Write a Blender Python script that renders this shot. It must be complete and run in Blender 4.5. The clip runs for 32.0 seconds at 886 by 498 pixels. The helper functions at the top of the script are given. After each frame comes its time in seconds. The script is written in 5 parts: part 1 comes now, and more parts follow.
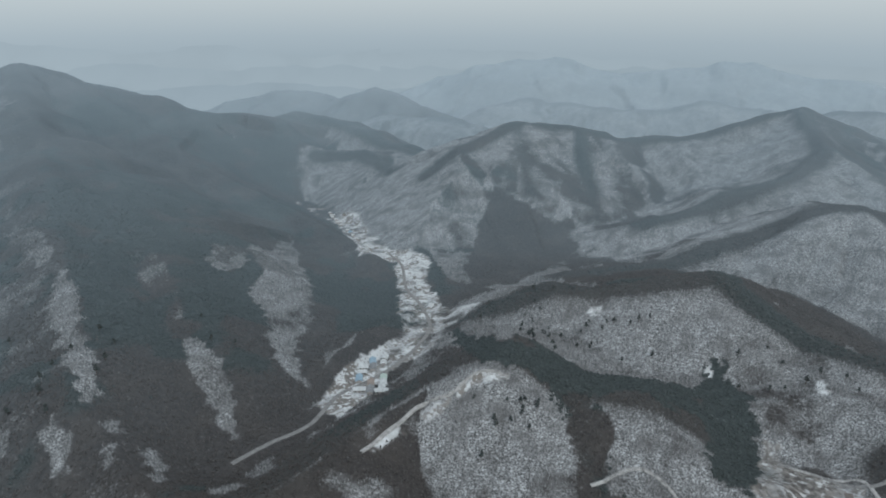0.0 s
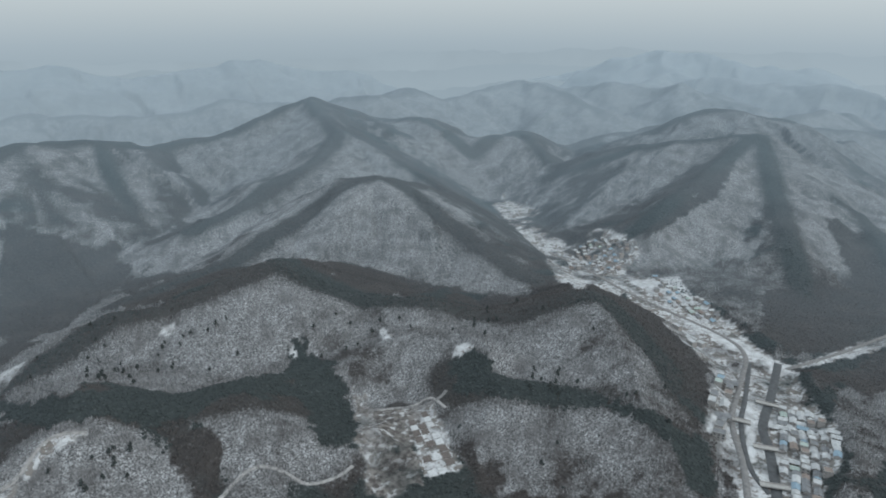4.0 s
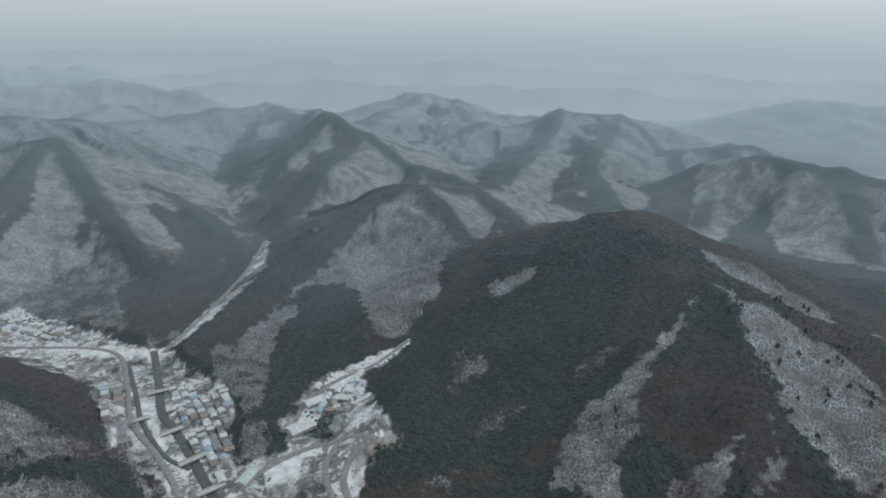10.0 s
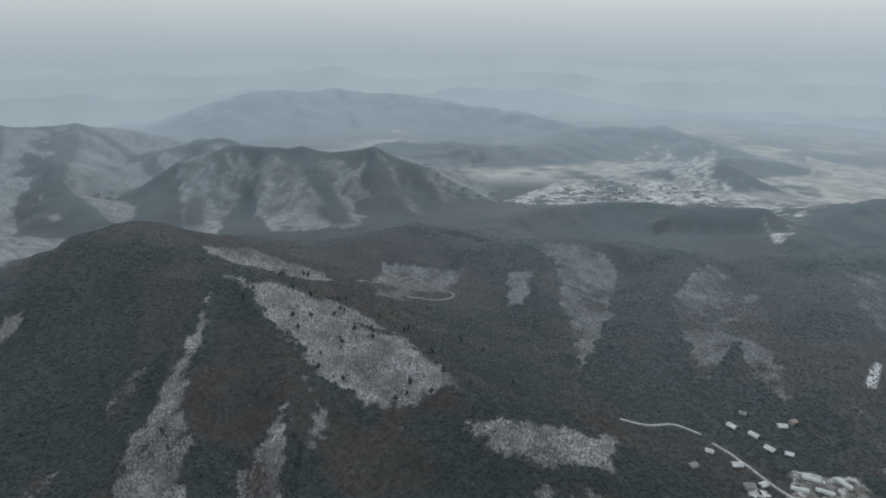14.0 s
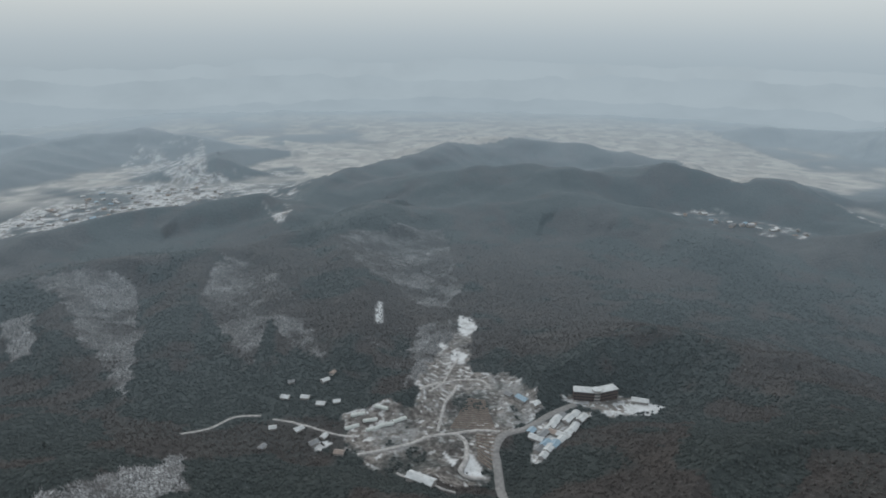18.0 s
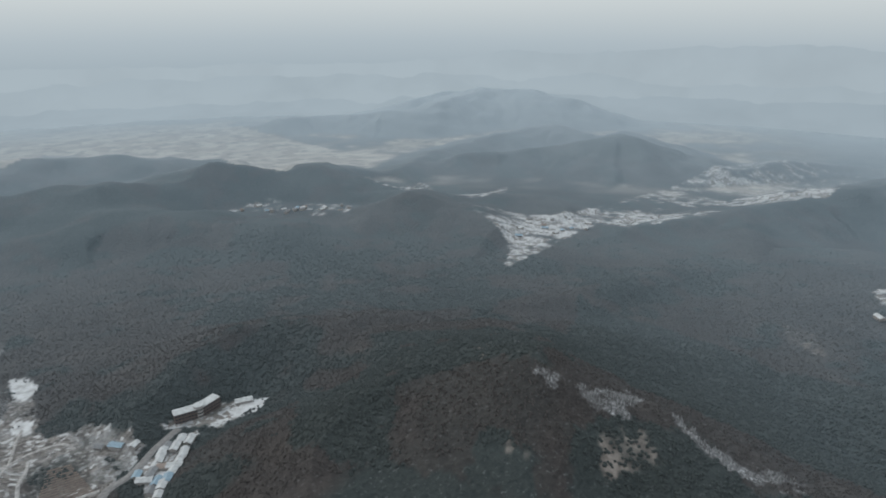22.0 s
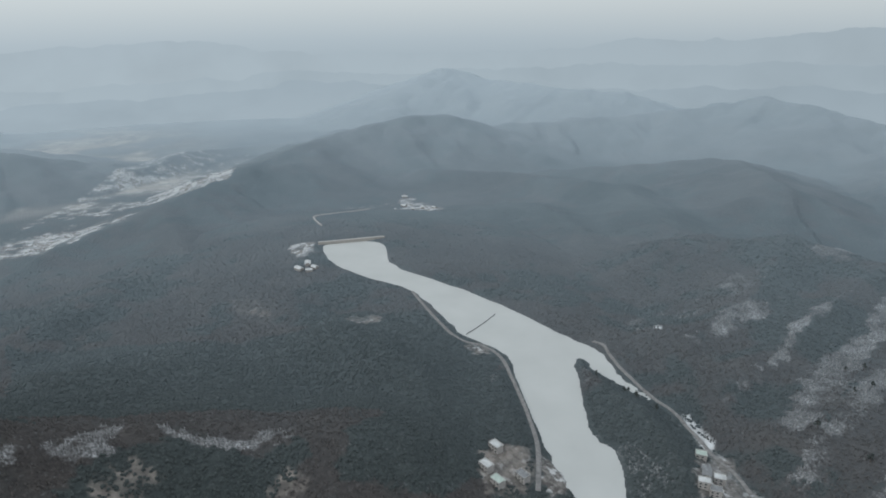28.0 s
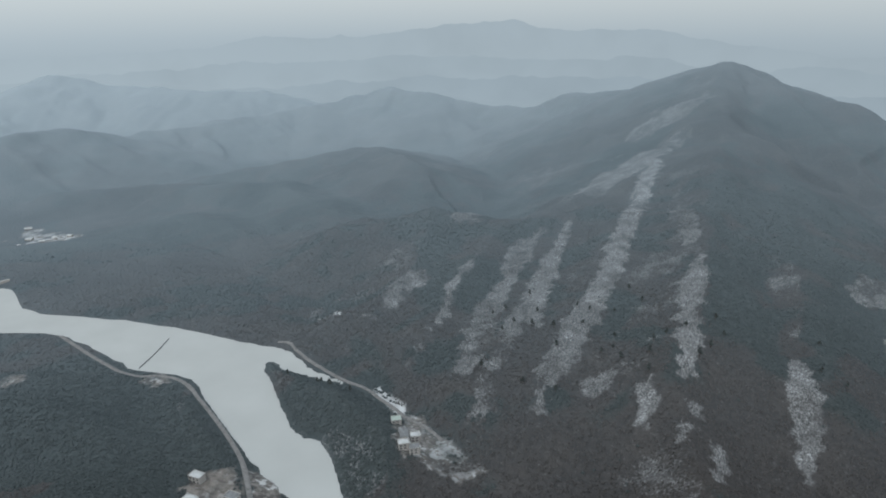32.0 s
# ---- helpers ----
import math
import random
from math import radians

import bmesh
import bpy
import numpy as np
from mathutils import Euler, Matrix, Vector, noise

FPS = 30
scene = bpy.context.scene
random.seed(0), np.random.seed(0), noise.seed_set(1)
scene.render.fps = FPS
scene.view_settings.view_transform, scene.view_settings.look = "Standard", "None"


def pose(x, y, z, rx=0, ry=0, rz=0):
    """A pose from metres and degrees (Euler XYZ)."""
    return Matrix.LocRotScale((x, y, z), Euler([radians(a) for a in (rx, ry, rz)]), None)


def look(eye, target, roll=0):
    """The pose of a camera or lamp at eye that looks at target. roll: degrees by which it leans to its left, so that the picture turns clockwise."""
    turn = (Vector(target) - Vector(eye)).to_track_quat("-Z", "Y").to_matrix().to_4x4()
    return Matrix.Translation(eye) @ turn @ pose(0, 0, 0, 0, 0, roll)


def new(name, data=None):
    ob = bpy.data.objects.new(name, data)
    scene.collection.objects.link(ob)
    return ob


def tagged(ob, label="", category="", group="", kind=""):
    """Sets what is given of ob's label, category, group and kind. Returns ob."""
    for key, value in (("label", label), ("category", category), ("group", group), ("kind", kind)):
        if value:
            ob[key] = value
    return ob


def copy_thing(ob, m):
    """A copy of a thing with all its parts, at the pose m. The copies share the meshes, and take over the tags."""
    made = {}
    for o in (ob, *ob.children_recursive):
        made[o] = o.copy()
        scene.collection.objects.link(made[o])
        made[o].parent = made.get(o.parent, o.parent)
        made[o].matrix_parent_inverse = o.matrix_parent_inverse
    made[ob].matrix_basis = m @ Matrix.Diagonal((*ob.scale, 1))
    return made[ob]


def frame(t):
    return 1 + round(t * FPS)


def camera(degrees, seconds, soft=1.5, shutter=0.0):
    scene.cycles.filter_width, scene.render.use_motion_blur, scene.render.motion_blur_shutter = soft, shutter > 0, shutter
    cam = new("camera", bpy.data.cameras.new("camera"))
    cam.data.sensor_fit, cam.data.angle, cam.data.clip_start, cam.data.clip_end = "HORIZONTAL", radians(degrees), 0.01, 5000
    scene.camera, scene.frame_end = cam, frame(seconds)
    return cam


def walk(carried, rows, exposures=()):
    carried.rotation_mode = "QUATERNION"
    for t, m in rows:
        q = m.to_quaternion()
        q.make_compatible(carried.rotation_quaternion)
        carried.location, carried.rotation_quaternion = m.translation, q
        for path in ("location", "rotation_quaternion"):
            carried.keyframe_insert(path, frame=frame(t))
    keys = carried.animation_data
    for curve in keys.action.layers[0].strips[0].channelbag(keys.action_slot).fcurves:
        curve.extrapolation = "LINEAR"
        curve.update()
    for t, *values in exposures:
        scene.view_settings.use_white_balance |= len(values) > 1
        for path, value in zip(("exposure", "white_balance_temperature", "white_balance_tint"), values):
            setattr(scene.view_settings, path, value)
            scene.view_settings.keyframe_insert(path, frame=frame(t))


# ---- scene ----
cam = camera(68.6, 32.0, soft=1.9)
EYE = 400.0
# The drone hovers on one spot and turns: seconds, yaw, pitch, roll.
ROWS = [
    (0, -5.27, -20.25, -0.64), (0.5, -10.10, -20.18, -0.55), (1, -14.94, -20.10, -0.47), (1.5, -19.81, -20.04, -0.40), (2, -24.66, -20.00, -0.33),
    (2.5, -29.57, -19.97, -0.25), (3, -34.72, -19.95, -0.18), (3.5, -40.01, -19.95, -0.13), (4, -45.27, -19.95, -0.08), (4.5, -50.67, -19.96, -0.05),
    (6.5, -68.10, -20.06, 0.00), (7, -72.09, -20.05, 0.03), (7.5, -76.59, -20.06, 0.03), (8, -81.32, -20.09, 0.02), (8.5, -86.19, -20.09, -0.01),
    (9, -91.39, -20.09, -0.05), (9.5, -96.89, -20.09, -0.07), (10, -102.38, -20.09, -0.07), (10.5, -107.92, -20.10, -0.05), (11, -113.46, -20.10, -0.04),
    (11.5, -119.00, -20.12, -0.03), (12, -124.57, -20.12, -0.02), (12.5, -130.14, -20.12, -0.01), (13, -135.68, -20.13, -0.00), (13.5, -141.25, -20.15, -0.00),
    (14, -146.88, -20.17, -0.02), (14.5, -152.60, -20.19, -0.04), (15, -158.33, -20.20, -0.04), (15.5, -164.08, -20.21, -0.04), (17.5, -185.27, -20.21, -0.40),
    (18, -190.16, -20.22, -0.43), (18.5, -194.99, -20.21, -0.43), (19, -199.86, -20.18, -0.40), (19.5, -204.62, -20.15, -0.36), (20, -209.50, -20.14, -0.33),
    (20.5, -214.59, -20.11, -0.32), (21, -219.71, -20.09, -0.31), (21.5, -224.75, -20.06, -0.29), (22, -229.37, -20.05, -0.26), (22.5, -233.59, -20.06, -0.22),
    (23, -237.65, -20.08, -0.19), (23.5, -241.65, -20.07, -0.19), (24, -245.78, -20.07, -0.23), (24.5, -249.83, -20.07, -0.27), (26.5, -265.62, -20.09, 0.34),
    (27, -270.27, -20.10, 0.30), (27.5, -274.97, -20.13, 0.25), (28, -279.61, -20.16, 0.18), (28.5, -284.02, -20.18, 0.14), (29, -287.96, -20.18, 0.11),
    (29.5, -291.56, -20.21, 0.11), (30, -294.99, -20.23, 0.11), (30.5, -298.43, -20.26, 0.10), (31, -302.10, -20.29, 0.09), (31.5, -306.08, -20.32, 0.09),
    (32, -310.05, -20.35, 0.12),
]
walk(cam, [(t, pose(0, 0, EYE, 90 + pitch, roll, yaw)) for t, yaw, pitch, roll in ROWS],
     [(0.0, 0.0, 6150, 6), (9.0, 0.0, 6180, 6), (12.0, -0.07, 6250, 7), (18.0, -0.08, 6400, 8), (22.0, -0.05, 6390, 8), (26.0, 0.0, 6350, 8), (32.0, 0.0, 6250, 7)])

# ---- world and light: a hazy overcast winter sky ----
world = bpy.data.worlds.new("overcast_sky")
scene.world = world
world.use_nodes = True
wn, wl = world.node_tree.nodes, world.node_tree.links
wn.clear()
sky = wn.new("ShaderNodeTexSky")
sky.sky_type, sky.sun_disc = "NISHITA", False
sky.sun_elevation, sky.sun_rotation = radians(35), radians(160)
sky.air_density, sky.dust_density, sky.ozone_density = 1.0, 6.0, 1.0
coord = wn.new("ShaderNodeTexCoord")
split = wn.new("ShaderNodeSeparateXYZ")
ramp = wn.new("ShaderNodeValToRGB")
for place, colour in ((0.0, (0.22, 0.27, 0.32)), (0.46, (0.315, 0.372, 0.414)), (0.48, (0.375, 0.428, 0.466)), (0.5, (0.472, 0.511, 0.528)), (0.52, (0.565, 0.594, 0.598)), (0.56, (0.642, 0.665, 0.664)), (0.7, (0.78, 0.81, 0.84)), (0.95, (0.90, 0.94, 0.97))):
    e = ramp.color_ramp.elements.new(place)
    e.color = (*colour, 1)
ramp.color_ramp.elements.remove(ramp.color_ramp.elements[-1])
skybg, cloudbg, addbg, wout = wn.new("ShaderNodeBackground"), wn.new("ShaderNodeBackground"), wn.new("ShaderNodeAddShader"), wn.new("ShaderNodeOutputWorld")
skybg.inputs[1].default_value, cloudbg.inputs[1].default_value = 0.012, 1.0
wl.new(coord.outputs["Generated"], split.inputs[0])
lift = wn.new("ShaderNodeMapRange")
lift.inputs[1].default_value, lift.inputs[2].default_value = -1.0, 1.0
wl.new(split.outputs[2], lift.inputs[0])
wl.new(lift.outputs[0], ramp.inputs[0])
glow = wn.new("ShaderNodeMapRange")  # thinner cloud towards the hidden sun
glow.inputs[1].default_value, glow.inputs[2].default_value, glow.inputs[3].default_value, glow.inputs[4].default_value = -1.0, 1.0, 1.03, 1.2
lean = wn.new("ShaderNodeVectorMath")
lean.operation = "DOT_PRODUCT"
lean.inputs[1].default_value = (-0.5, -0.86, 0.0)
wl.new(coord.outputs["Generated"], lean.inputs[0])
wl.new(lean.outputs["Value"], glow.inputs[0])
wl.new(glow.outputs[0], cloudbg.inputs[1])
wl.new(ramp.outputs[0], cloudbg.inputs[0])
wl.new(sky.outputs[0], skybg.inputs[0])
wl.new(skybg.outputs[0], addbg.inputs[0])
wl.new(cloudbg.outputs[0], addbg.inputs[1])
wl.new(addbg.outputs[0], wout.inputs[0])
sun = new("sun", bpy.data.lights.new("sun", "SUN"))
sun.data.energy, sun.data.angle, sun.data.color = 0.5, radians(20), (1.0, 0.95, 0.88)
sun.matrix_world = look((0, 0, 0), (-math.sin(radians(160)) * 0.8, -math.cos(radians(160)) * 0.8, -0.57))
scene.view_settings.exposure = 0.0

# ---- terrain plan: crests (x, y, z) and valley floors, metres from the spot under the drone ----
RIDGES, VALLEYS = [], []


def ridge(name, haze_amount, snowy, crest, slope=0.42):
    """A crest line with its painted haze (at its start, middle and end), its snow cover (0 to 1) and the fall of its
    flanks.
    """
    RIDGES.append((name, haze_amount, snowy, np.array(crest, float), slope))


def valley(name, half, line):
    VALLEYS.append((name, half, np.array(line, float)))


ridge("near_spur", (0.00, 0.00, 0.00), 1.0, [(-119, 413, 60), (-46, 518, 42), (66, 637, 62), (111, 600, 73), (182, 561, 49), (259, 530, 45), (304, 517, 45)])
ridge("snow_ridge", (0.00, 0.00, 0.00), 1.0, [(105, 793, 0), (236, 817, 40), (282, 791, 42), (358, 771, 61), (432, 755, 76), (455, 718, 49), (503, 660, 32), (549, 582, 39), (587, 514, 29), (606, 458, 36), (657, 402, 58), (671, 378, 76), (639, 287, 69), (601, 220, 68)])
ridge("lower_spur", (0.00, 0.00, 0.00), 1.0, [(459, 446, 59), (446, 417, 40), (473, 369, 33), (536, 270, 21), (551, 211, 15), (534, 167, -1)])
ridge("pyramid", (0.10, 0.26, 0.05), 1.0, [(290, 967, -7), (452, 970, 2), (581, 992, 30), (710, 992, 65), (796, 977, 102), (822, 902, 68), (821, 776, 33), (795, 623, 3), (764, 513, -1)])
ridge("pyramid_rear", (0.28, 0.46, 0.72), 1.0, [(503, 1177, 7), (687, 1220, 42), (885, 1285, 92), (1001, 1374, 117), (1098, 1624, 149)])
ridge("long_ridge", (0.30, 0.58, 0.20), 1.0, [(104, 1496, 76), (262, 1599, 106), (355, 1683, 117), (498, 1709, 108), (638, 1683, 87), (800, 1668, 95), (982, 1662, 121), (1120, 1657, 148), (1115, 1476, 93), (1075, 1252, 47), (1062, 1031, 15), (1034, 869, -1)])
ridge("long_ridge_spur", (0.43, 0.33, 0.25), 1.0, [(350, 1664, 114), (332, 1514, 69), (327, 1382, 22)])
ridge("long_ridge_spur_two", (0.47, 0.34, 0.23), 1.0, [(521, 1692, 101), (484, 1483, 29), (460, 1322, -24)])
ridge("rear_ridge", (1.00, 1.00, 1.00), 1.0, [(42, 2600, 26), (186, 2493, 20), (297, 2382, 9)])
ridge("far_ridge_a", (0.6, 0.6, 0.6), 1.0, [(492, 2858, 31), (703, 2916, 57), (928, 2748, 3), (1394, 2656, 55), (1571, 2556, 16), (1717, 2084, 68), (1970, 2128, 122), (2059, 2042, 72), (2522, 1970, 102), (2391, 1457, 38)])
ridge("far_ridge_b", (0.6, 0.45, 0.4), 1.0, [(1385, 1836, 77), (1445, 1523, 64), (1448, 1306, 43), (1685, 1335, 31), (1556, 1090, 9)])
ridge("west_shoulder", (0.55, 0.6, 0.4), 0.8, [(-408, 1958, 71), (-288, 2181, 71), (-120, 2097, 49), (38, 1900, 23), (128, 1745, 14)])
ridge("west_shoulder_front", (0.56, 0.36, 0.36), 1.0, [(-192, 1890, 26), (-60, 1849, 25), (59, 1599, -4), (-56, 1599, -33)])
ridge("conic_pair", (0.55, 0.55, 0.55), 0.2, [(-669, 2925, 18), (-457, 2965, 58), (-289, 2986, 50), (-185, 2894, 25), (-24, 2900, 78), (150, 2696, 29), (312, 2480, -6)])
ridge("village_spur", (0.26, 0.42, 0.55), 1.0, [(45, 1249, -60), (119, 1295, -14), (244, 1480, 17), (339, 1666, 67)])
ridge("east_mountain", (0.49, 0.40, 0.17), 1.0, [(1471, 1037, -5), (1514, 878, 78), (1597, 715, 87), (1682, 582, 116), (1586, 454, 36), (1571, 302, 1), (1388, 186, -41), (1293, 134, -68)])
ridge("east_spur", (0.48, 0.17, 0.13), 1.0, [(1682, 582, 113), (1165, 576, 16), (1070, 606, -8)])
ridge("east_spur_b", (0.47, 0.06, 0.00), 1.0, [(1678, 564, 110), (1347, 383, 14), (1101, 253, -52), (986, 219, -65)])
ridge("east_rear", (0.55, 0.6, 0.55), 1.0, [(2057, 1029, 44), (2332, 900, 76), (2281, 747, 69), (2550, 509, 24), (2798, 108, 31), (2299, -68, 68)])
ridge("east_rear_b", (0.65, 0.65, 0.65), 1.0, [(2594, 2040, 83), (2833, 1693, 31), (3506, 1707, 104), (3484, 1245, 74), (3528, 717, 71), (3376, 400, 12)])
ridge("far_east", (0.6, 0.6, 0.6), 1.0, [(2224, 903, 51), (2374, 782, 59), (2915, 710, 32), (2676, 362, -17), (2997, 144, 18), (2698, -103, 3), (2983, -321, 11), (3131, -659, 34), (2778, -833, -14), (2704, -1049, -28)])
ridge("twin_mountain", (0.35, 0.4, 0.22), 1.0, [(1697, 102, -39), (1850, 27, 39), (1999, -77, 106), (1842, -168, 72), (1732, -253, 14), (1612, -354, 3), (1439, -424, 5)])
ridge("twin_spur", (0.4, 0.3, 0.2), 1.0, [(1842, -169, 64), (1649, -64, 34), (1450, 36, -29)])
ridge("dark_ridge", (0.01, 0.25, 0.15), 0.8, [(839, 190, -26), (952, 126, -19), (1049, 37, 7), (1149, -56, 37), (1222, -137, 60), (1243, -207, 71), (1151, -259, 24), (1050, -292, -28)])
ridge("dark_ridge_east", (0.26, 0.26, 0.17), 1.0, [(1243, -207, 71), (1301, -359, 49), (1189, -387, 28), (1041, -414, 7)])
ridge("near_mountain", (0.00, 0.00, 0.03), 0.25, [(558, -46, 38), (634, -89, 33), (704, -152, 54), (768, -287, 85), (793, -381, 108), (809, -459, 125), (765, -474, 113)])
ridge("near_mountain_south", (0.06, 0.00, 0.00), 0.2, [(826, -470, 119), (744, -469, 101), (703, -562, 77), (567, -593, 41), (419, -586, 25), (333, -570, 22)])
ridge("near_mountain_front", (0.01, 0.00, 0.00), 0.2, [(745, -450, 96), (611, -452, 92), (499, -477, 74), (360, -480, 65), (281, -461, 59), (223, -459, 62)])
ridge("near_spur_a", (0.02, 0.00, 0.00), 0.2, [(744, -469, 96), (574, -401, 87), (485, -318, 65), (424, -265, 41), (372, -215, 26)])
ridge("near_spur_b", (0.00, 0.00, 0.00), 0.2, [(585, -469, 97), (444, -388, 74), (361, -332, 51), (327, -279, 27)])
ridge("south_east_range", (0.5, 0.45, 0.45), 1.0, [(2294, -163, 48), (2942, -587, 44), (2300, -685, 34), (2262, -942, 44), (2218, -1154, 71), (1964, -1197, -9), (1815, -1412, -5), (1713, -1459, -38), (1436, -1666, -36), (1326, -1879, -73), (1236, -2057, -70)])
ridge("south_east_spur", (0.45, 0.35, 0.3), 1.0, [(2262, -942, 40), (1839, -649, -20), (1670, -522, -35)])
ridge("south_east_spur_b", (0.45, 0.35, 0.28), 1.0, [(2218, -1153, 65), (1764, -832, -29), (1411, -754, -50)])
ridge("south_east_spur_c", (0.45, 0.32, 0.25), 1.0, [(1840, -1381, -9), (1467, -1043, -50), (1280, -892, -63)])
ridge("south_east_spur_d", (0.42, 0.3, 0.2), 1.0, [(1738, -1429, -29), (1326, -1218, -46), (982, -1066, -54)])
ridge("south_ridge", (0.10, 0.19, 0.35), 0.2, [(750, -662, 40), (728, -797, 21), (692, -956, 20), (578, -971, -3), (479, -1045, -6), (390, -1114, -3), (194, -1133, -8), (-8, -1250, -7), (-119, -1395, -4)])
ridge("south_spur_a", (0.20, 0.00, 0.00), 0.2, [(444, -1072, -6), (336, -759, -4), (313, -648, -12)])
ridge("south_spur_b", (0.19, 0.00, 0.00), 0.2, [(226, -1128, -9), (215, -802, -8), (198, -661, -16)])
ridge("south_spur_c", (0.21, 0.00, 0.00), 0.2, [(92, -1166, -4), (89, -825, -2), (95, -714, -13)])
ridge("south_spur_d", (0.26, 0.01, 0.00), 0.35, [(-8, -1250, -7), (-31, -869, 11), (-20, -700, 6)])
ridge("valley_hill", (0.26, 0.46, 0.46), 0.3, [(648, -1069, -31), (621, -1365, -43), (460, -1491, -33), (335, -1513, -25), (159, -1552, -8)])
ridge("valley_knoll", (0.5, 0.55, 0.45), 0.05, [(440, -2156, -72), (236, -2288, -27), (87, -1998, -72)], 0.3)
ridge("south_far_hill", (0.65, 0.65, 0.65), 0.05, [(1528, -1979, -73), (1189, -2142, -77), (1063, -2263, -88), (1045, -2705, -82), (782, -2896, -74), (491, -2757, -101)], 0.3)
ridge("south_far_low", (1.00, 1.00, 1.00), 0.05, [(2807, -2410, -15), (2556, -2812, -20), (2123, -3030, -54), (1588, -3006, -85), (1254, -2944, -102)], 0.3)
ridge("south_hill", (0.4, 0.55, 0.55), 0.05, [(97, -1417, -27), (26, -1700, -36), (-85, -1948, -46), (-280, -2081, -42), (-511, -2345, -40), (-852, -2297, -60), (-1188, -2027, -81), (-1189, -1731, -84)], 0.3)
ridge("south_hill_front", (0.45, 0.68, 0.29), 0.05, [(-49, -1329, -24), (-257, -1427, -36), (-449, -1557, -44), (-641, -1575, -47), (-743, -1507, -52), (-760, -1293, -49), (-789, -1095, -63), (-748, -779, -45)], 0.3)
ridge("south_hill_side", (0.6, 0.45, 0.3), 0.05, [(-1262, -1615, -54), (-1272, -1385, -65), (-1177, -1054, -71), (-1028, -746, -42)], 0.3)
ridge("south_west_knoll", (0.60, 0.56, 0.51), 0.05, [(-921, -1259, -52), (-981, -1135, -57), (-1035, -972, -47)], 0.3)
ridge("near_brown_hill", (0.00, 0.00, 0.00), 0.3, [(-203, -391, 117), (-263, -389, 105), (-330, -376, 104), (-386, -349, 98), (-450, -334, 99), (-482, -304, 96), (-488, -232, 79), (-487, -152, 64), (-481, -92, 55), (-470, -13, 64)])
ridge("near_brown_spur", (0.00, 0.00, 0.00), 0.05, [(-144, -426, 37), (-210, -432, 69), (-279, -439, 70), (-361, -402, 79), (-442, -343, 94)])
ridge("brown_rear", (0.00, 0.02, 0.19), 0.05, [(-383, -586, 60), (-508, -565, 30), (-630, -540, 2), (-737, -481, -7), (-903, -429, -15), (-1080, -394, -29)])
ridge("brown_rear_b", (0.00, 0.00, 0.00), 0.05, [(-491, -309, 94), (-588, -252, 45), (-725, -229, -2), (-782, -168, -7)])
ridge("lake_west_ridge", (0.32, 0.66, 1.00), 0.05, [(-931, -641, -49), (-1129, -644, -53), (-1310, -622, -43), (-1370, -560, -56), (-1593, -429, -43), (-1826, -300, -25), (-2300, 4, -5), (-2392, 195, 16), (-2464, 422, 28)], 0.3)
ridge("lake_west_spur", (0.52, 0.13, 0.02), 0.05, [(-1593, -429, -43), (-1219, -276, -33), (-1039, -154, -18), (-878, -63, -2)])
ridge("plain_hill", (0.55, 0.6, 0.6), 0.05, [(-1392, -1436, -85), (-1898, -1627, -94), (-2285, -1618, -90), (-2562, -1561, -73), (-2486, -1289, -96), (-2631, -1220, -76), (-2523, -961, -89), (-2202, -664, -84)], 0.3)
ridge("plain_hill_b", (1.00, 1.00, 1.00), 0.05, [(-2838, -2675, -90), (-3212, -2707, -66), (-3600, -2351, -67), (-3367, -1968, -106)], 0.3)
ridge("plain_hill_c", (0.6, 0.6, 0.6), 0.05, [(-2064, -600, -91), (-2539, -559, -95), (-2669, -406, -94), (-2693, -194, -89)], 0.3)
ridge("plain_knoll", (0.42, 0.46, 0.4), 0.05, [(-1232, -1021, -59), (-1381, -991, -60), (-1456, -878, -61), (-1361, -741, -61)], 0.3)
ridge("plain_knoll_b", (0.45, 0.5, 0.42), 0.05, [(-998, -1437, -22), (-1202, -1535, -24), (-1285, -1467, -44), (-1251, -1294, -60), (-1231, -1022, -66)], 0.3)
ridge("plain_knoll_c", (0.5, 0.5, 0.45), 0.05, [(-949, -1646, 7), (-1041, -1590, -14), (-1017, -1485, -33)], 0.3)
ridge("far_plain_ridge", (1.00, 1.00, 1.00), 0.05, [(-1667, -2848, -117), (-2166, -2749, -110), (-2491, -2314, -78), (-3123, -2337, -9), (-3257, -1957, -36)], 0.3)
ridge("lake_east_hill", (0.40, 0.59, 0.24), 0.05, [(-1247, 87, -40), (-1369, 174, -44), (-1448, 307, -43), (-1473, 483, -43), (-1193, 517, -38), (-904, 429, -32)], 0.3)
ridge("north_range", (1.00, 1.00, 1.00), 0.1, [(-2495, -155, -82), (-2699, 66, -59), (-2788, 263, -43), (-2632, 602, -47), (-2627, 968, -35), (-2670, 1368, -19), (-2573, 1543, 12), (-2530, 1791, 43), (-2216, 1871, 41)], 0.3)
ridge("north_range_rear", (1.00, 1.00, 1.00), 0.05, [(-3686, 321, -22), (-3941, 687, 73), (-3780, 962, 17), (-3361, 1290, 6), (-3270, 1505, -5)], 0.3)
ridge("north_shoulder", (0.88, 0.88, 0.66), 0.15, [(-1873, 701, -58), (-1750, 968, -26), (-1658, 1119, 4), (-1293, 1025, 6)], 0.3)
ridge("north_low", (0.88, 0.69, 0.46), 0.05, [(-1979, 290, -65), (-1831, 508, -57), (-1535, 731, -28), (-1164, 685, -14)], 0.3)
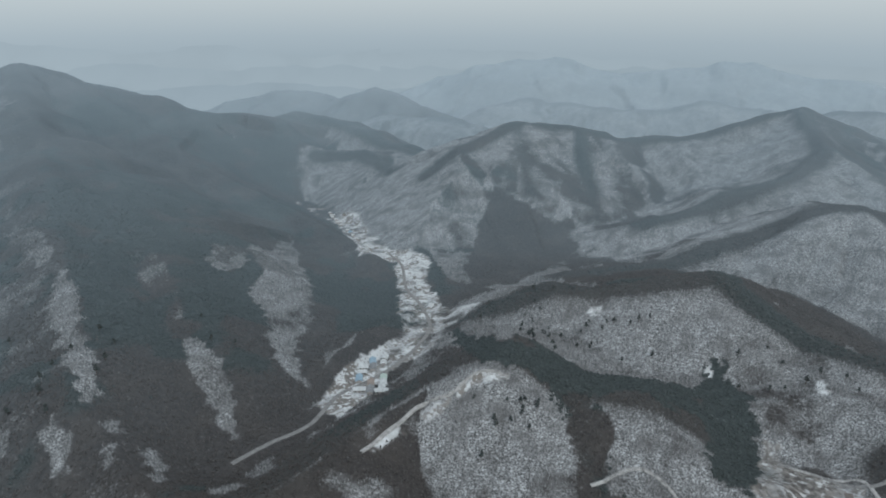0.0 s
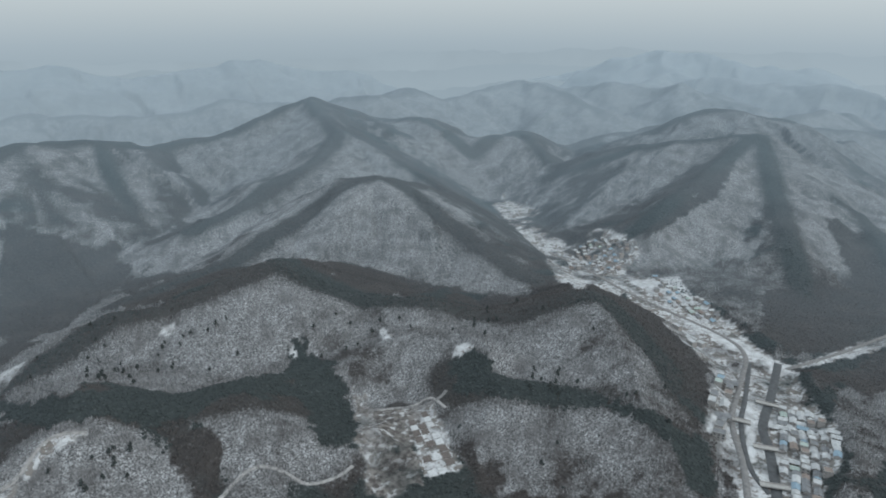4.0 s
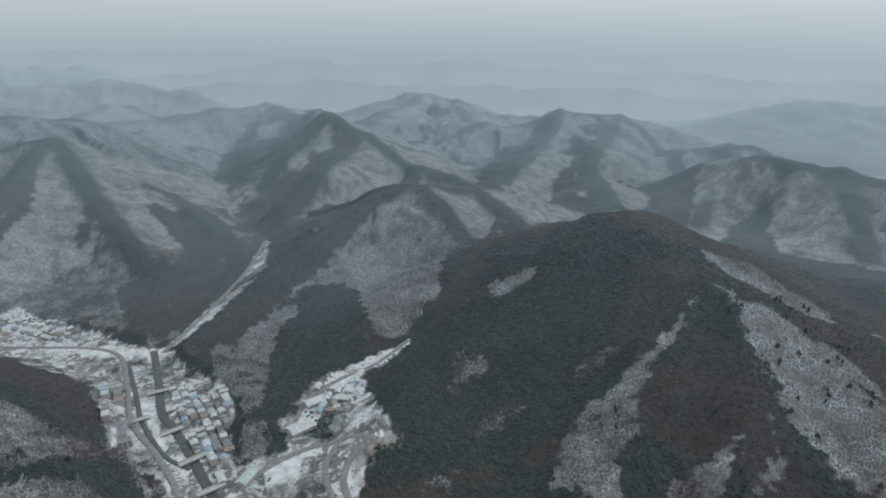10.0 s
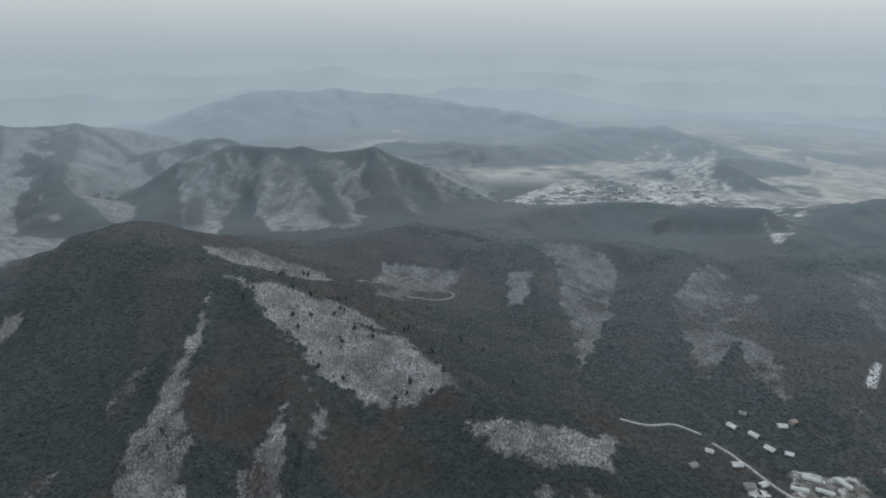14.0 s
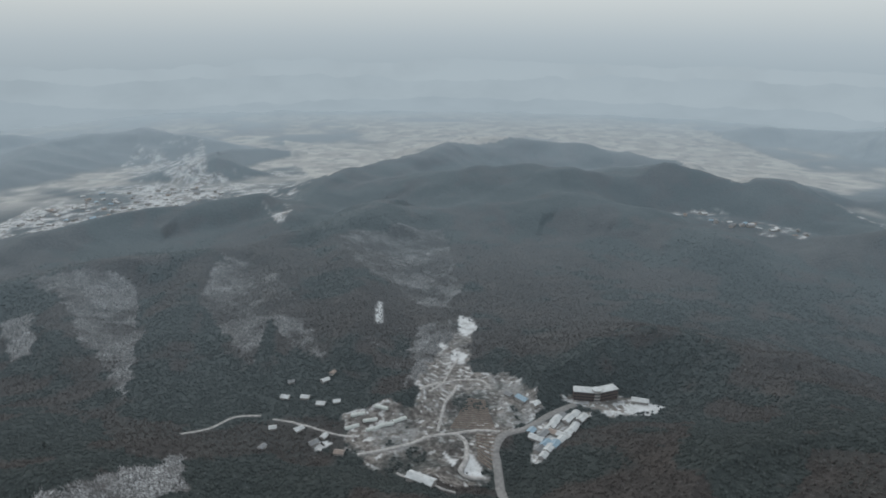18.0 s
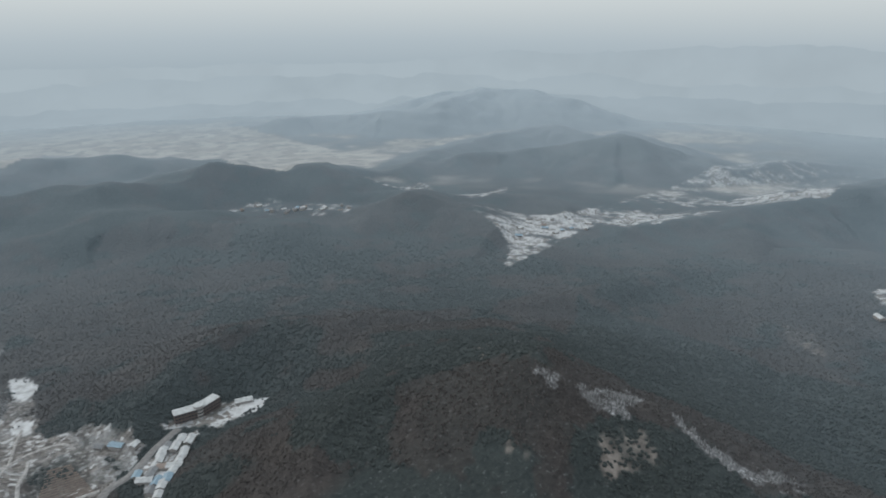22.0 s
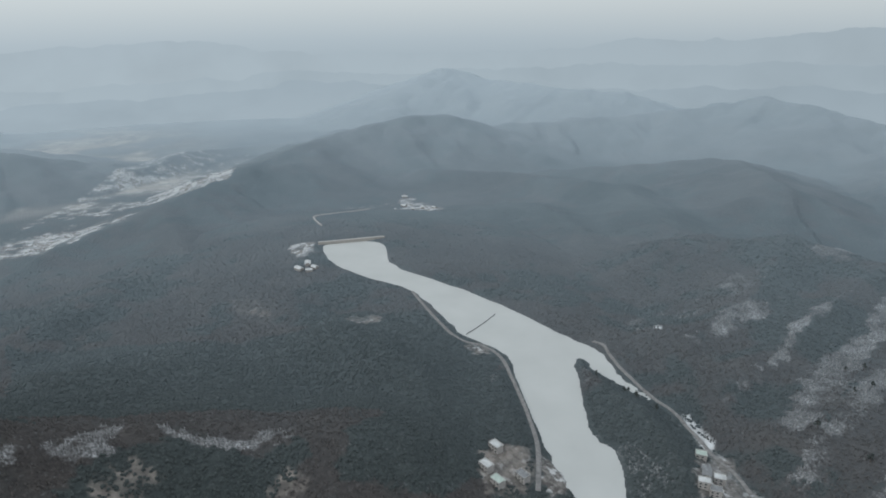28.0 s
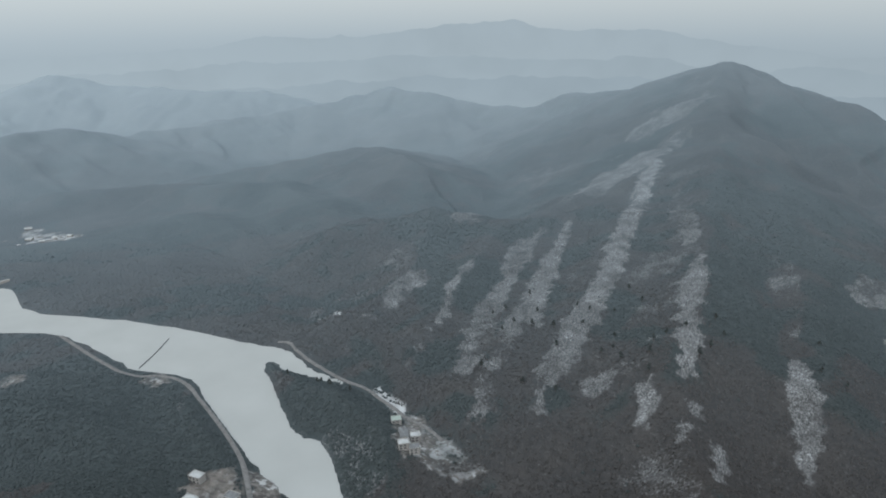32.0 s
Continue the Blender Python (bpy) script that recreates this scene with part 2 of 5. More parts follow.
ridge("summit", (1.00, 1.00, 0.79), 0.25, [(-2430, 1760, 59), (-2195, 1896, 26), (-2004, 1955, 6), (-1817, 1997, 26), (-1652, 2008, 81), (-1322, 2063, 138), (-1097, 2078, 230), (-1009, 2010, 238), (-842, 1960, 199), (-682, 1976, 163), (-568, 1990, 123), (-448, 2011, 98), (-330, 2040, 88)])
ridge("summit_ridge", (0.9, 0.4, 0.25), 0.3, [(-1085, 2073, 225), (-946, 1762, 152), (-876, 1515, 104), (-779, 1282, 75), (-727, 1077, 57), (-712, 903, 44), (-769, 758, 44), (-890, 728, 48), (-906, 623, 44)])
ridge("spur_one", (0.19, 0.00, 0.00), 0.45, [(-890, 728, 48), (-718, 542, 31), (-653, 408, 23), (-651, 372, 19)])
ridge("spur_two", (0.15, 0.00, 0.00), 0.2, [(-762, 765, 44), (-671, 615, 36), (-594, 475, 24), (-531, 374, 15)])
ridge("spur_three", (0.19, 0.00, 0.00), 0.2, [(-712, 903, 44), (-578, 677, 39), (-487, 503, 32), (-416, 375, 21)])
ridge("spur_four", (0.42, 0.00, 0.00), 0.2, [(-779, 1282, 75), (-592, 903, 57), (-479, 666, 49), (-394, 479, 37), (-342, 405, 21)])
ridge("spur_five", (0.42, 0.00, 0.00), 0.5, [(-752, 1298, 65), (-504, 978, 63), (-341, 679, 55), (-273, 534, 53), (-227, 446, 44)])
ridge("west_face", (0.60, 0.15, 0.00), 0.3, [(-1041, 1995, 236), (-740, 1475, 120), (-508, 1251, 77), (-297, 1038, 45), (-176, 944, 20), (-97, 824, -2), (-67, 717, -13)])
ridge("west_face_b", (0.52, 0.02, 0.00), 0.35, [(-740, 1475, 120), (-508, 1010, 87), (-394, 787, 75), (-289, 582, 77), (-249, 502, 66)])
ridge("west_face_c", (0.32, 0.00, 0.00), 0.35, [(-508, 1251, 77), (-293, 851, 61), (-198, 661, 40), (-156, 548, 28)])
ridge("west_long", (0.55, 0.45, 0.3), 0.2, [(-842, 1960, 195), (-640, 1800, 110), (-470, 1650, 62), (-301, 1520, 20), (-154, 1380, -22), (-1, 1130, -26)])
ridge("lake_point", (0.00, 0.00, 0.00), 0.45, [(-602, 257, 35), (-525, 270, 38), (-461, 282, 26), (-402, 262, 13)])
ridge("lake_west_bank", (0.00, 0.00, 0.00), 0.05, [(-720, 0, 40), (-690, 40, 34), (-632, 76, 24), (-560, 88, 14)])
ridge("near_west_hill", (0.00, 0.00, 0.00), 0.05, [(-640, -290, 48), (-700, -200, 20), (-690, -80, -2), (-680, 20, -10)])
ridge("near_west_front", (0.00, 0.00, 0.00), 0.3, [(-411, -247, 134), (-446, -176, 96), (-506, -61, 52), (-508, 40, 34)])
ridge("far_east_range", (0.6, 0.6, 0.6), 0.9, [(3413, 2615, 16), (3547, 2379, 49), (3680, 2112, 147), (3768, 1887, 186), (3892, 1539, 167), (3991, 1164, 144), (4028, 904, 13), (4061, 563, -48)], 0.42)
ridge("far_east_hills", (0.6, 0.6, 0.6), 0.9, [(2758, 1812, 68), (2802, 1627, 105), (2812, 1484, 76), (2831, 1311, 105), (2839, 1142, 71), (2832, 991, 35)], 0.42)
ridge("east_mountain_rear", (0.6, 0.6, 0.6), 0.9, [(1788, 896, 77), (1835, 846, 118), (1879, 794, 140), (1933, 712, 147), (1979, 641, 131), (2022, 567, 102)], 0.42)
ridge("far_north_range", (0.6, 0.6, 0.6), 0.9, [(323, 3585, -26), (535, 3585, 123), (746, 3573, 174), (986, 3540, 160), (1279, 3472, 106), (1671, 3329, 156), (1914, 3225, 170), (2147, 3105, 113), (2392, 2952, 63)], 0.42)
ridge("south_hill_middle", (0.4, 0.45, 0.4), 0.05, [(-140, -1694, -40), (-318, -1690, -7), (-471, -1675, 5), (-617, -1627, 8), (-749, -1548, 0), (-827, -1439, -14)], 0.3)
ridge("south_hill_second", (0.4, 0.45, 0.4), 0.05, [(-386, -1429, -31), (-482, -1421, -20), (-578, -1406, -8), (-656, -1349, -10), (-705, -1244, -22), (-747, -1101, -20)], 0.3)
ridge("plain_mountain", (0.5, 0.5, 0.5), 0.05, [(-1595, -1516, -103), (-1748, -1417, -76), (-1895, -1303, -57), (-2035, -1175, -41), (-2169, -1027, -9), (-2231, -884, -52), (-2281, -747, -107)], 0.3)
ridge("plain_near_knoll", (0.4, 0.4, 0.4), 0.05, [(-1346, -1118, -103), (-1429, -1062, -90), (-1484, -983, -79), (-1543, -888, -98), (-1524, -840, -119)], 0.3)
ridge("valley_end", (0.3, 0.3, 0.3), 0.05, [(-1085, -1036, -3), (-1099, -946, -20), (-1067, -795, -35), (-988, -682, -37)], 0.3)
ridge("south_east_hill", (0.42, 0.36, 0.32), 0.9, [(1489, -1181, 27), (1320, -1296, 34), (1144, -1390, 25), (1013, -1427, -1)])
ridge("south_east_hill_spur", (0.36, 0.3, 0.22), 0.9, [(1320, -1296, 34), (1101, -1161, -30), (968, -1080, -66)])
ridge("south_east_hill_end", (0.36, 0.3, 0.25), 0.5, [(1144, -1390, 25), (1000, -1290, -35), (890, -1230, -66)])


valley("village_valley", 22, [(-146, 514), (-86, 575), (-30, 641), (26, 742), (74, 878), (52, 1042), (20, 1166), (-49, 1320), (-210, 1689)])
valley("town_valley", 40, [(1332, 1109), (1123, 806), (973, 602), (920, 459), (878, 337), (794, 236), (698, 183), (594, 141), (516, 115), (466, 92)])
valley("side_valley", 28, [(490, 63), (558, 17), (640, -13), (713, -65), (773, -120)])
valley("east_gorge", 14, [(814, 205), (1000, 151), (1243, 108), (1384, 99)])
valley("farm_valley", 35, [(29, -549), (-38, -525), (-119, -537), (-161, -567), (-151, -701), (-188, -808)])
valley("school_valley", 25, [(-138, -473), (-176, -517), (-258, -559), (-329, -556)])
valley("plain_east", 120, [(766, -1611), (632, -2047), (335, -1915), (38, -2128), (-209, -2798)])
valley("plain_south", 200, [(70, -2360), (-207, -2735), (-1178, -3166), (-1656, -2828), (-1756, -2213)])
valley("plain_village", 60, [(-809, -1437), (-965, -1398), (-1064, -1233)])
valley("plain_west", 70, [(-946, -638), (-1205, -686), (-1557, -671), (-2002, -599), (-2182, -512), (-2692, -336)])
valley("plain_west_b", 60, [(-893, -1405), (-1017, -1348), (-1082, -1239)])
valley("plain_west_c", 40, [(-1417, -1465), (-1341, -1188), (-1510, -1083)])
valley("stream_valley", 14, [(-538, 346), (-443, 338), (-356, 329), (-313, 351), (-271, 409)])
valley("hamlet_valley", 22, [(354, 472), (394, 463), (373, 380), (351, 343)])
valley("lake_tail", 15, [(-648, 324), (-590, 338), (-529, 345), (-465, 338)])

SHORE = [(-1156, -25), (-1145, 71), (-1024, 89), (-923, 170), (-827, 236), (-729, 288), (-683, 316), (-636, 315), (-604, 321), (-571, 331), (-590, 315), (-619, 301), (-648, 288), (-664, 290), (-664, 277), (-570, 253), (-516, 243), (-492, 254), (-431, 238), (-384, 214), (-389, 184), (-438, 190), (-486, 188), (-559, 189), (-644, 194), (-703, 195), (-757, 155), (-846, 130), (-925, 97), (-982, 39), (-1057, -15)]


def rounded(loop, steps=6):
    """A closed line through the given points, with its corners eased."""
    q = np.array(loop, float)
    out = []
    for k in range(len(q)):
        a, b, c, d = q[k - 1], q[k], q[(k + 1) % len(q)], q[(k + 2) % len(q)]
        for s in np.arange(steps) / steps:
            out.append(0.5 * (2 * b + (c - a) * s + (2 * a - 5 * b + 4 * c - d) * s * s + (3 * b - a - 3 * c + d) * s ** 3))
    return out


pick_shore = random.Random(12)
SHORE = [(float(x) + pick_shore.uniform(-2.2, 2.2), float(y) + pick_shore.uniform(-2.2, 2.2)) for x, y in rounded(SHORE)]

WATER = -6.0
RIBS = 15.0  # height of the ribs on the flanks


def floor_level(r):
    return -np.clip(0.075 * (r - 550.0), 0.0, 170.0)


def along(px, py, line, slope=0.0):
    """Distance to a polyline, and for a crest its height there and the share of the way along it, at the stretch that stands highest."""
    best, score = np.full(px.shape, 1e9), np.full(px.shape, 1e9)
    level = np.zeros(px.shape)
    share, arc, run = np.zeros(px.shape), np.zeros(px.shape), 0.0
    for k, (a, b) in enumerate(zip(line[:-1], line[1:])):
        d = b[:2] - a[:2]
        s = np.clip(((px - a[0]) * d[0] + (py - a[1]) * d[1]) / max(1.0, d @ d), 0, 1)
        dist = np.hypot(px - a[0] - s * d[0], py - a[1] - s * d[1])
        rank = dist if slope == 0 else slope * dist - (a[2] + s * (b[2] - a[2]))
        hit = rank < score
        best, score = np.where(hit, dist, best), np.where(hit, rank, score)
        if line.shape[1] > 2:
            level = np.where(hit, a[2] + s * (b[2] - a[2]), level)
            share = np.where(hit, (k + s) / (len(line) - 1), share)
            flank = np.where(d[0] * (py - a[1]) > d[1] * (px - a[0]), 5000.0, 0.0)
            arc = np.where(hit, run + s * np.hypot(*d) + flank, arc)
            run += np.hypot(*d)
    return (best, level, share, arc) if line.shape[1] > 2 else (best, level)


def inside(px, py, poly):
    poly = np.array(poly, float)
    got = np.zeros(px.shape, bool)
    for (x0, y0), (x1, y1) in zip(poly, np.roll(poly, -1, 0)):
        if y0 != y1:
            cut = ((y0 > py) != (y1 > py)) & (px < (x1 - x0) * (py - y0) / (y1 - y0) + x0)
            got ^= cut
    return got


def lattice(px, py, size, seed):
    """Smooth value noise in -1..1 with cells of that size."""
    table = np.random.RandomState(seed).uniform(-1, 1, (256, 256))
    u, v = px / size + 4096.3, py / size + 4096.7
    i, j = np.floor(u).astype(int), np.floor(v).astype(int)
    f, g = u - i, v - j
    f, g = f * f * (3 - 2 * f), g * g * (3 - 2 * g)
    a, b, c, d = table[i & 255, j & 255], table[(i + 1) & 255, j & 255], table[i & 255, (j + 1) & 255], table[(i + 1) & 255, (j + 1) & 255]
    return (a * (1 - f) + b * f) * (1 - g) + (c * (1 - f) + d * f) * g


def terrain(px, py):
    """Ground height and painted haze at plan points (arrays)."""
    r = np.hypot(px, py)
    base = floor_level(r)
    K = 7.0
    # painted haze starts from distance, then follows each ridge's own amount
    total, haze_sum = np.ones_like(px), 0.7 * np.clip((r - 850) / 1550, 0, 1)
    snowy, band = np.full_like(px, 0.3), np.zeros_like(px)
    wx = px + 16 * lattice(px, py, 90, 3) + 6 * lattice(px, py, 34, 4)
    wy = py + 16 * lattice(px, py, 90, 5) + 6 * lattice(px, py, 34, 6)
    for index, (name, haze_amount, cover, crest, slope) in enumerate(RIDGES):
        reach = (crest[:, 2].max() + 190) / slope
        near = (px > crest[:, 0].min() - reach) & (px < crest[:, 0].max() + reach) & (py > crest[:, 1].min() - reach) & (py < crest[:, 1].max() + reach)
        if not near.any():
            continue
        d0 = along(px[near], py[near], crest)[0]
        f = np.clip(d0 / 40, 0, 1)
        d, level, share, arc = along(px[near] + (wx - px)[near] * f, py[near] + (wy - py)[near] * f, crest, slope)
        h = level - slope * (np.sqrt(d * d + 12 ** 2) - 12)
        # ribs and gullies run down the flanks, away from the crest
        lane_ = np.full_like(d, index * 977.0)
        rib = 0.75 - 2.2 * np.abs(lattice(arc, lane_, 118, 81)) + 0.5 * (0.6 - 2.0 * np.abs(lattice(arc, lane_, 47, 82)))
        h = h + rib * RIBS * np.clip((d - 14) / 70, 0, 1) * np.clip((r[near] - 750) / 450, 0, 1) * np.clip((cover - 0.02) * 4, 0.45, 1)
        e = np.exp(np.clip((h - base[near]) / K, -20, 60))
        total[near] += e
        haze_sum[near] += e * np.interp(share, (0, 0.5, 1), haze_amount)
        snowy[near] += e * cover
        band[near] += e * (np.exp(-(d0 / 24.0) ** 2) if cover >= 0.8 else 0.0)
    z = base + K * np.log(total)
    haze_sum, snowy, band = haze_sum / total, snowy / total, band / total
    far = np.clip((r - 1500) / 700, 0, 1) * np.clip((snowy - 0.35) * 3, 0, 1) * np.clip((4700 - r) / 500, 0, 1)
    folds = 1 - np.abs(lattice(px + 60 * lattice(px, py, 300, 61), py, 420, 62)) * 1.6
    folds = folds + 0.35 * (1 - np.abs(lattice(px, py, 170, 63)) * 2)
    z = z + far * 34 * (folds - 0.75)
    rise = np.clip((z - base) / 25, 0, 1)
    z = z + rise * (1.6 * lattice(px, py, 22, 7) + 2.5 * lattice(px, py, 55, 8))
    gully = np.clip((z - base - 20) / 50, 0, 1) * np.clip((r - 750) / 500, 0, 1)
    z = z + gully * (9 * lattice(px, py, 125, 71) + 6 * lattice(px, py, 64, 72))
    for name, half, line in VALLEYS:
        near = (px > line[:, 0].min() - 300) & (px < line[:, 0].max() + 300) & (py > line[:, 1].min() - 300) & (py < line[:, 1].max() + 300)
        if not near.any():
            continue
        d, _ = along(px[near], py[near], line)
        d = d + 5 * lattice(px[near], py[near], 40, 9)
        cut = base[near] + 0.55 * np.clip(d - half, 0, None) + 0.5
        soft = np.minimum(z[near], cut)
        z[near] = soft
    return z, haze_sum, snowy, band


# ---- materials ----
def material(name):
    m = bpy.data.materials.new(name)
    m.use_nodes = True
    n = m.node_tree.nodes
    return m, n, m.node_tree.links, n["Principled BSDF"]


def plain(name, colour, rough=0.8, metal=0.0, spread=0.25, scale=0.8):
    m, n, l, p = material(name)
    tex = n.new("ShaderNodeTexNoise")
    tex.inputs["Scale"].default_value, tex.inputs["Detail"].default_value = scale, 5
    place = n.new("ShaderNodeNewGeometry")
    l.new(place.outputs["Position"], tex.inputs["Vector"])
    r = n.new("ShaderNodeValToRGB")
    r.color_ramp.elements[0].position, r.color_ramp.elements[1].position = 0.3, 0.7
    r.color_ramp.elements[0].color = (*[c * (1 - spread) for c in colour], 1)
    r.color_ramp.elements[1].color = (*[min(0.9, c * (1 + spread)) for c in colour], 1)
    l.new(tex.outputs[0], r.inputs[0])
    l.new(r.outputs[0], p.inputs["Base Color"])
    p.inputs["Roughness"].default_value, p.inputs["Metallic"].default_value = rough, metal
    return m


def mixed(n, l, a, b, factor):
    x = n.new("ShaderNodeMix")
    x.data_type = "RGBA"
    for socket, value in ((x.inputs[6], a), (x.inputs[7], b), (x.inputs[0], factor)):
        if hasattr(value, "is_linked"):
            l.new(value, socket)
        elif isinstance(value, tuple):
            socket.default_value = (*value, 1)
        else:
            socket.default_value = value
    return x.outputs[2]


def layer(n, name):
    a = n.new("ShaderNodeAttribute")
    a.attribute_name = name
    return a.outputs["Fac"]


def noisy(n, l, scale, detail=4, low=0.35, high=0.65):
    place = n.new("ShaderNodeNewGeometry")
    tex = n.new("ShaderNodeTexNoise")
    tex.inputs["Scale"].default_value, tex.inputs["Detail"].default_value = scale, detail
    l.new(place.outputs["Position"], tex.inputs["Vector"])
    r = n.new("ShaderNodeMapRange")
    r.inputs[1].default_value, r.inputs[2].default_value = low, high
    l.new(tex.outputs[0], r.inputs[0])
    return r.outputs[0]



def broken(n, l, cover, scale, depth):
    """A cover whose edges break up into clumps and gaps."""
    grain = noisy(n, l, scale, 7, 0.25, 0.75)
    lean_ = n.new("ShaderNodeMath")
    lean_.operation = "MULTIPLY_ADD"
    lean_.inputs[1].default_value = depth
    l.new(grain, lean_.inputs[0])
    l.new(cover, lean_.inputs[2])
    cut = n.new("ShaderNodeMapRange")
    cut.inputs[1].default_value, cut.inputs[2].default_value = 0.12 + depth / 2, 0.95 + depth / 2
    l.new(lean_.outputs[0], cut.inputs[0])
    return cut.outputs[0]


def hazed(n, l, colour):
    """Distance haze painted over a colour, as thick as the ground's own haze layers."""
    haze_tint = mixed(n, l, (0.185, 0.235, 0.272), (0.22, 0.272, 0.31), noisy(n, l, 0.006, 6))
    paled = mixed(n, l, colour, haze_tint, layer(n, "haze_tint"))
    far_haze = mixed(n, l, (0.310, 0.365, 0.406), (0.328, 0.383, 0.424), noisy(n, l, 0.004, 5))
    return mixed(n, l, paled, far_haze, layer(n, "far_haze"))


def ground_material():
    m, n, l, p = material("wooded_ground")
    bare = mixed(n, l, (0.040, 0.038, 0.038), (0.056, 0.052, 0.051), noisy(n, l, 0.2, 8))
    bare = mixed(n, l, bare, (0.066, 0.060, 0.057), noisy(n, l, 0.02, 6, 0.5, 0.75))
    pine = mixed(n, l, (0.034, 0.042, 0.043), (0.046, 0.055, 0.055), noisy(n, l, 0.2, 6))
    wood = mixed(n, l, bare, pine, layer(n, "pine"))
    snow = mixed(n, l, (0.105, 0.106, 0.109), (0.45, 0.466, 0.479), noisy(n, l, 0.6, 9, 0.4, 0.64))
    snow = mixed(n, l, snow, (0.14, 0.14, 0.143), noisy(n, l, 0.035, 10, 0.47, 0.68))
    c = mixed(n, l, wood, snow, broken(n, l, layer(n, "snow"), 0.33, 0.7))
    cell = n.new("ShaderNodeTexVoronoi")
    cell.distance = "CHEBYCHEV"
    cell.inputs["Scale"].default_value = 0.06
    cell.inputs["Randomness"].default_value = 0.8
    place = n.new("ShaderNodeNewGeometry")
    l.new(place.outputs["Position"], cell.inputs["Vector"])
    part_ = n.new("ShaderNodeSeparateColor")
    l.new(cell.outputs["Color"], part_.inputs[0])
    plots = n.new("ShaderNodeValToRGB")
    plots.color_ramp.interpolation = "CONSTANT"
    for at, colour in ((0.0, (0.155, 0.146, 0.138)), (0.18, (0.42, 0.435, 0.448)), (0.4, (0.21, 0.202, 0.192)), (0.55, (0.53, 0.55, 0.565)), (0.8, (0.285, 0.287, 0.286))):
        e = plots.color_ramp.elements.new(at)
        e.color = (*colour, 1)
    plots.color_ramp.elements.remove(plots.color_ramp.elements[0])
    l.new(part_.outputs[0], plots.inputs[0])
    field = mixed(n, l, plots.outputs[0], (0.20, 0.18, 0.165), noisy(n, l, 0.3, 9, 0.5, 0.63))
    field = mixed(n, l, field, (0.52, 0.54, 0.555), noisy(n, l, 0.17, 9, 0.52, 0.6))
    c = mixed(n, l, c, field, layer(n, "field"))
    dirt = mixed(n, l, (0.085, 0.078, 0.075), (0.21, 0.2, 0.19), noisy(n, l, 0.2, 9, 0.4, 0.62))
    dirt = mixed(n, l, dirt, (0.45, 0.46, 0.465), noisy(n, l, 0.13, 9, 0.55, 0.64))
    c = mixed(n, l, c, dirt, layer(n, "dirt"))
    earth = mixed(n, l, (0.12, 0.108, 0.1), (0.25, 0.228, 0.208), noisy(n, l, 0.15, 9, 0.35, 0.65))
    c = mixed(n, l, c, earth, layer(n, "earth"))
    wide = n.new("ShaderNodeTexVoronoi")
    wide.distance = "CHEBYCHEV"
    wide.inputs["Scale"].default_value, wide.inputs["Randomness"].default_value = 0.016, 0.9
    l.new(place.outputs["Position"], wide.inputs["Vector"])
    tone = n.new("ShaderNodeSeparateColor")
    l.new(wide.outputs["Color"], tone.inputs[0])
    open_land = mixed(n, l, (0.32, 0.31, 0.292), (0.48, 0.466, 0.44), tone.outputs[0])
    open_land = mixed(n, l, open_land, (0.24, 0.245, 0.24), noisy(n, l, 0.02, 9, 0.5, 0.7))
    c = mixed(n, l, c, open_land, layer(n, "plain"))
    c = mixed(n, l, c, mixed(n, l, (0.36, 0.365, 0.37), (0.56, 0.58, 0.595), noisy(n, l, 0.09, 8, 0.35, 0.6)), layer(n, "clear"))
    c = hazed(n, l, c)
    l.new(c, p.inputs["Base Color"])
    p.inputs["Roughness"].default_value = 0.95
    p.inputs["Specular IOR Level"].default_value = 0.1
    bump = n.new("ShaderNodeBump")
    bump.inputs["Strength"].default_value, bump.inputs["Distance"].default_value = 0.7, 3.0
    l.new(noisy(n, l, 0.2, 8, 0.2, 0.8), bump.inputs["Height"])
    l.new(bump.outputs[0], p.inputs["Normal"])
    return m


def tree_material(name, low, high):
    m, n, l, p = material(name)
    island = n.new("ShaderNodeNewGeometry")
    c = mixed(n, l, low, high, island.outputs["Random Per Island"])
    l.new(hazed(n, l, c), p.inputs["Base Color"])
    p.inputs["Roughness"].default_value = 0.95
    p.inputs["Specular IOR Level"].default_value = 0.1
    return m


GROUND = ground_material()
ICE = plain("snowy_ice", (0.372, 0.39, 0.388), 0.7, 0.0, 0.05, 0.02)
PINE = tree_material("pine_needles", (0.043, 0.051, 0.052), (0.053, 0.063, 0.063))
# same needles, colour lightened to offset the shading of their steep sides
LIGHTENED_PINE = tree_material("far_pine_lightened", (0.050, 0.059, 0.061), (0.058, 0.068, 0.069))
TWIGS = tree_material("bare_twigs", (0.066, 0.062, 0.061), (0.084, 0.079, 0.077))
STEMS = tree_material("frosted_stems", (0.09, 0.09, 0.092), (0.30, 0.306, 0.313))
BARK = plain("bark", (0.07, 0.055, 0.045))

# ---- land cover in plan: pine woods, bare woods, snow, fields and dirt ----
PATCHES = []


def patch(kind, outline):
    PATCHES.append((kind, np.array(outline, float)))


patch("thin", [(1041, 500), (1194, 416), (1290, 294), (1329, 153), (1079, 160), (851, 190), (904, 277), (1010, 418)])
patch("thin", [(87, 1185), (360, 1184), (306, 963), (199, 945), (113, 1005)])
patch("thin", [(863, 141), (995, 64), (948, 50), (735, 46), (620, 60), (572, 77), (695, 118)])
patch("pine", [(938, 49), (987, 19), (1001, -49), (753, -70), (687, -16), (650, 58), (774, 43)])
patch("pine", [(669, 113), (637, 88), (527, 69), (530, 86)])
patch("thin", [(1001, 36), (1033, -41), (1183, -133), (1218, -203), (1107, -251), (854, -183), (781, -109), (793, -71), (1003, -69)])
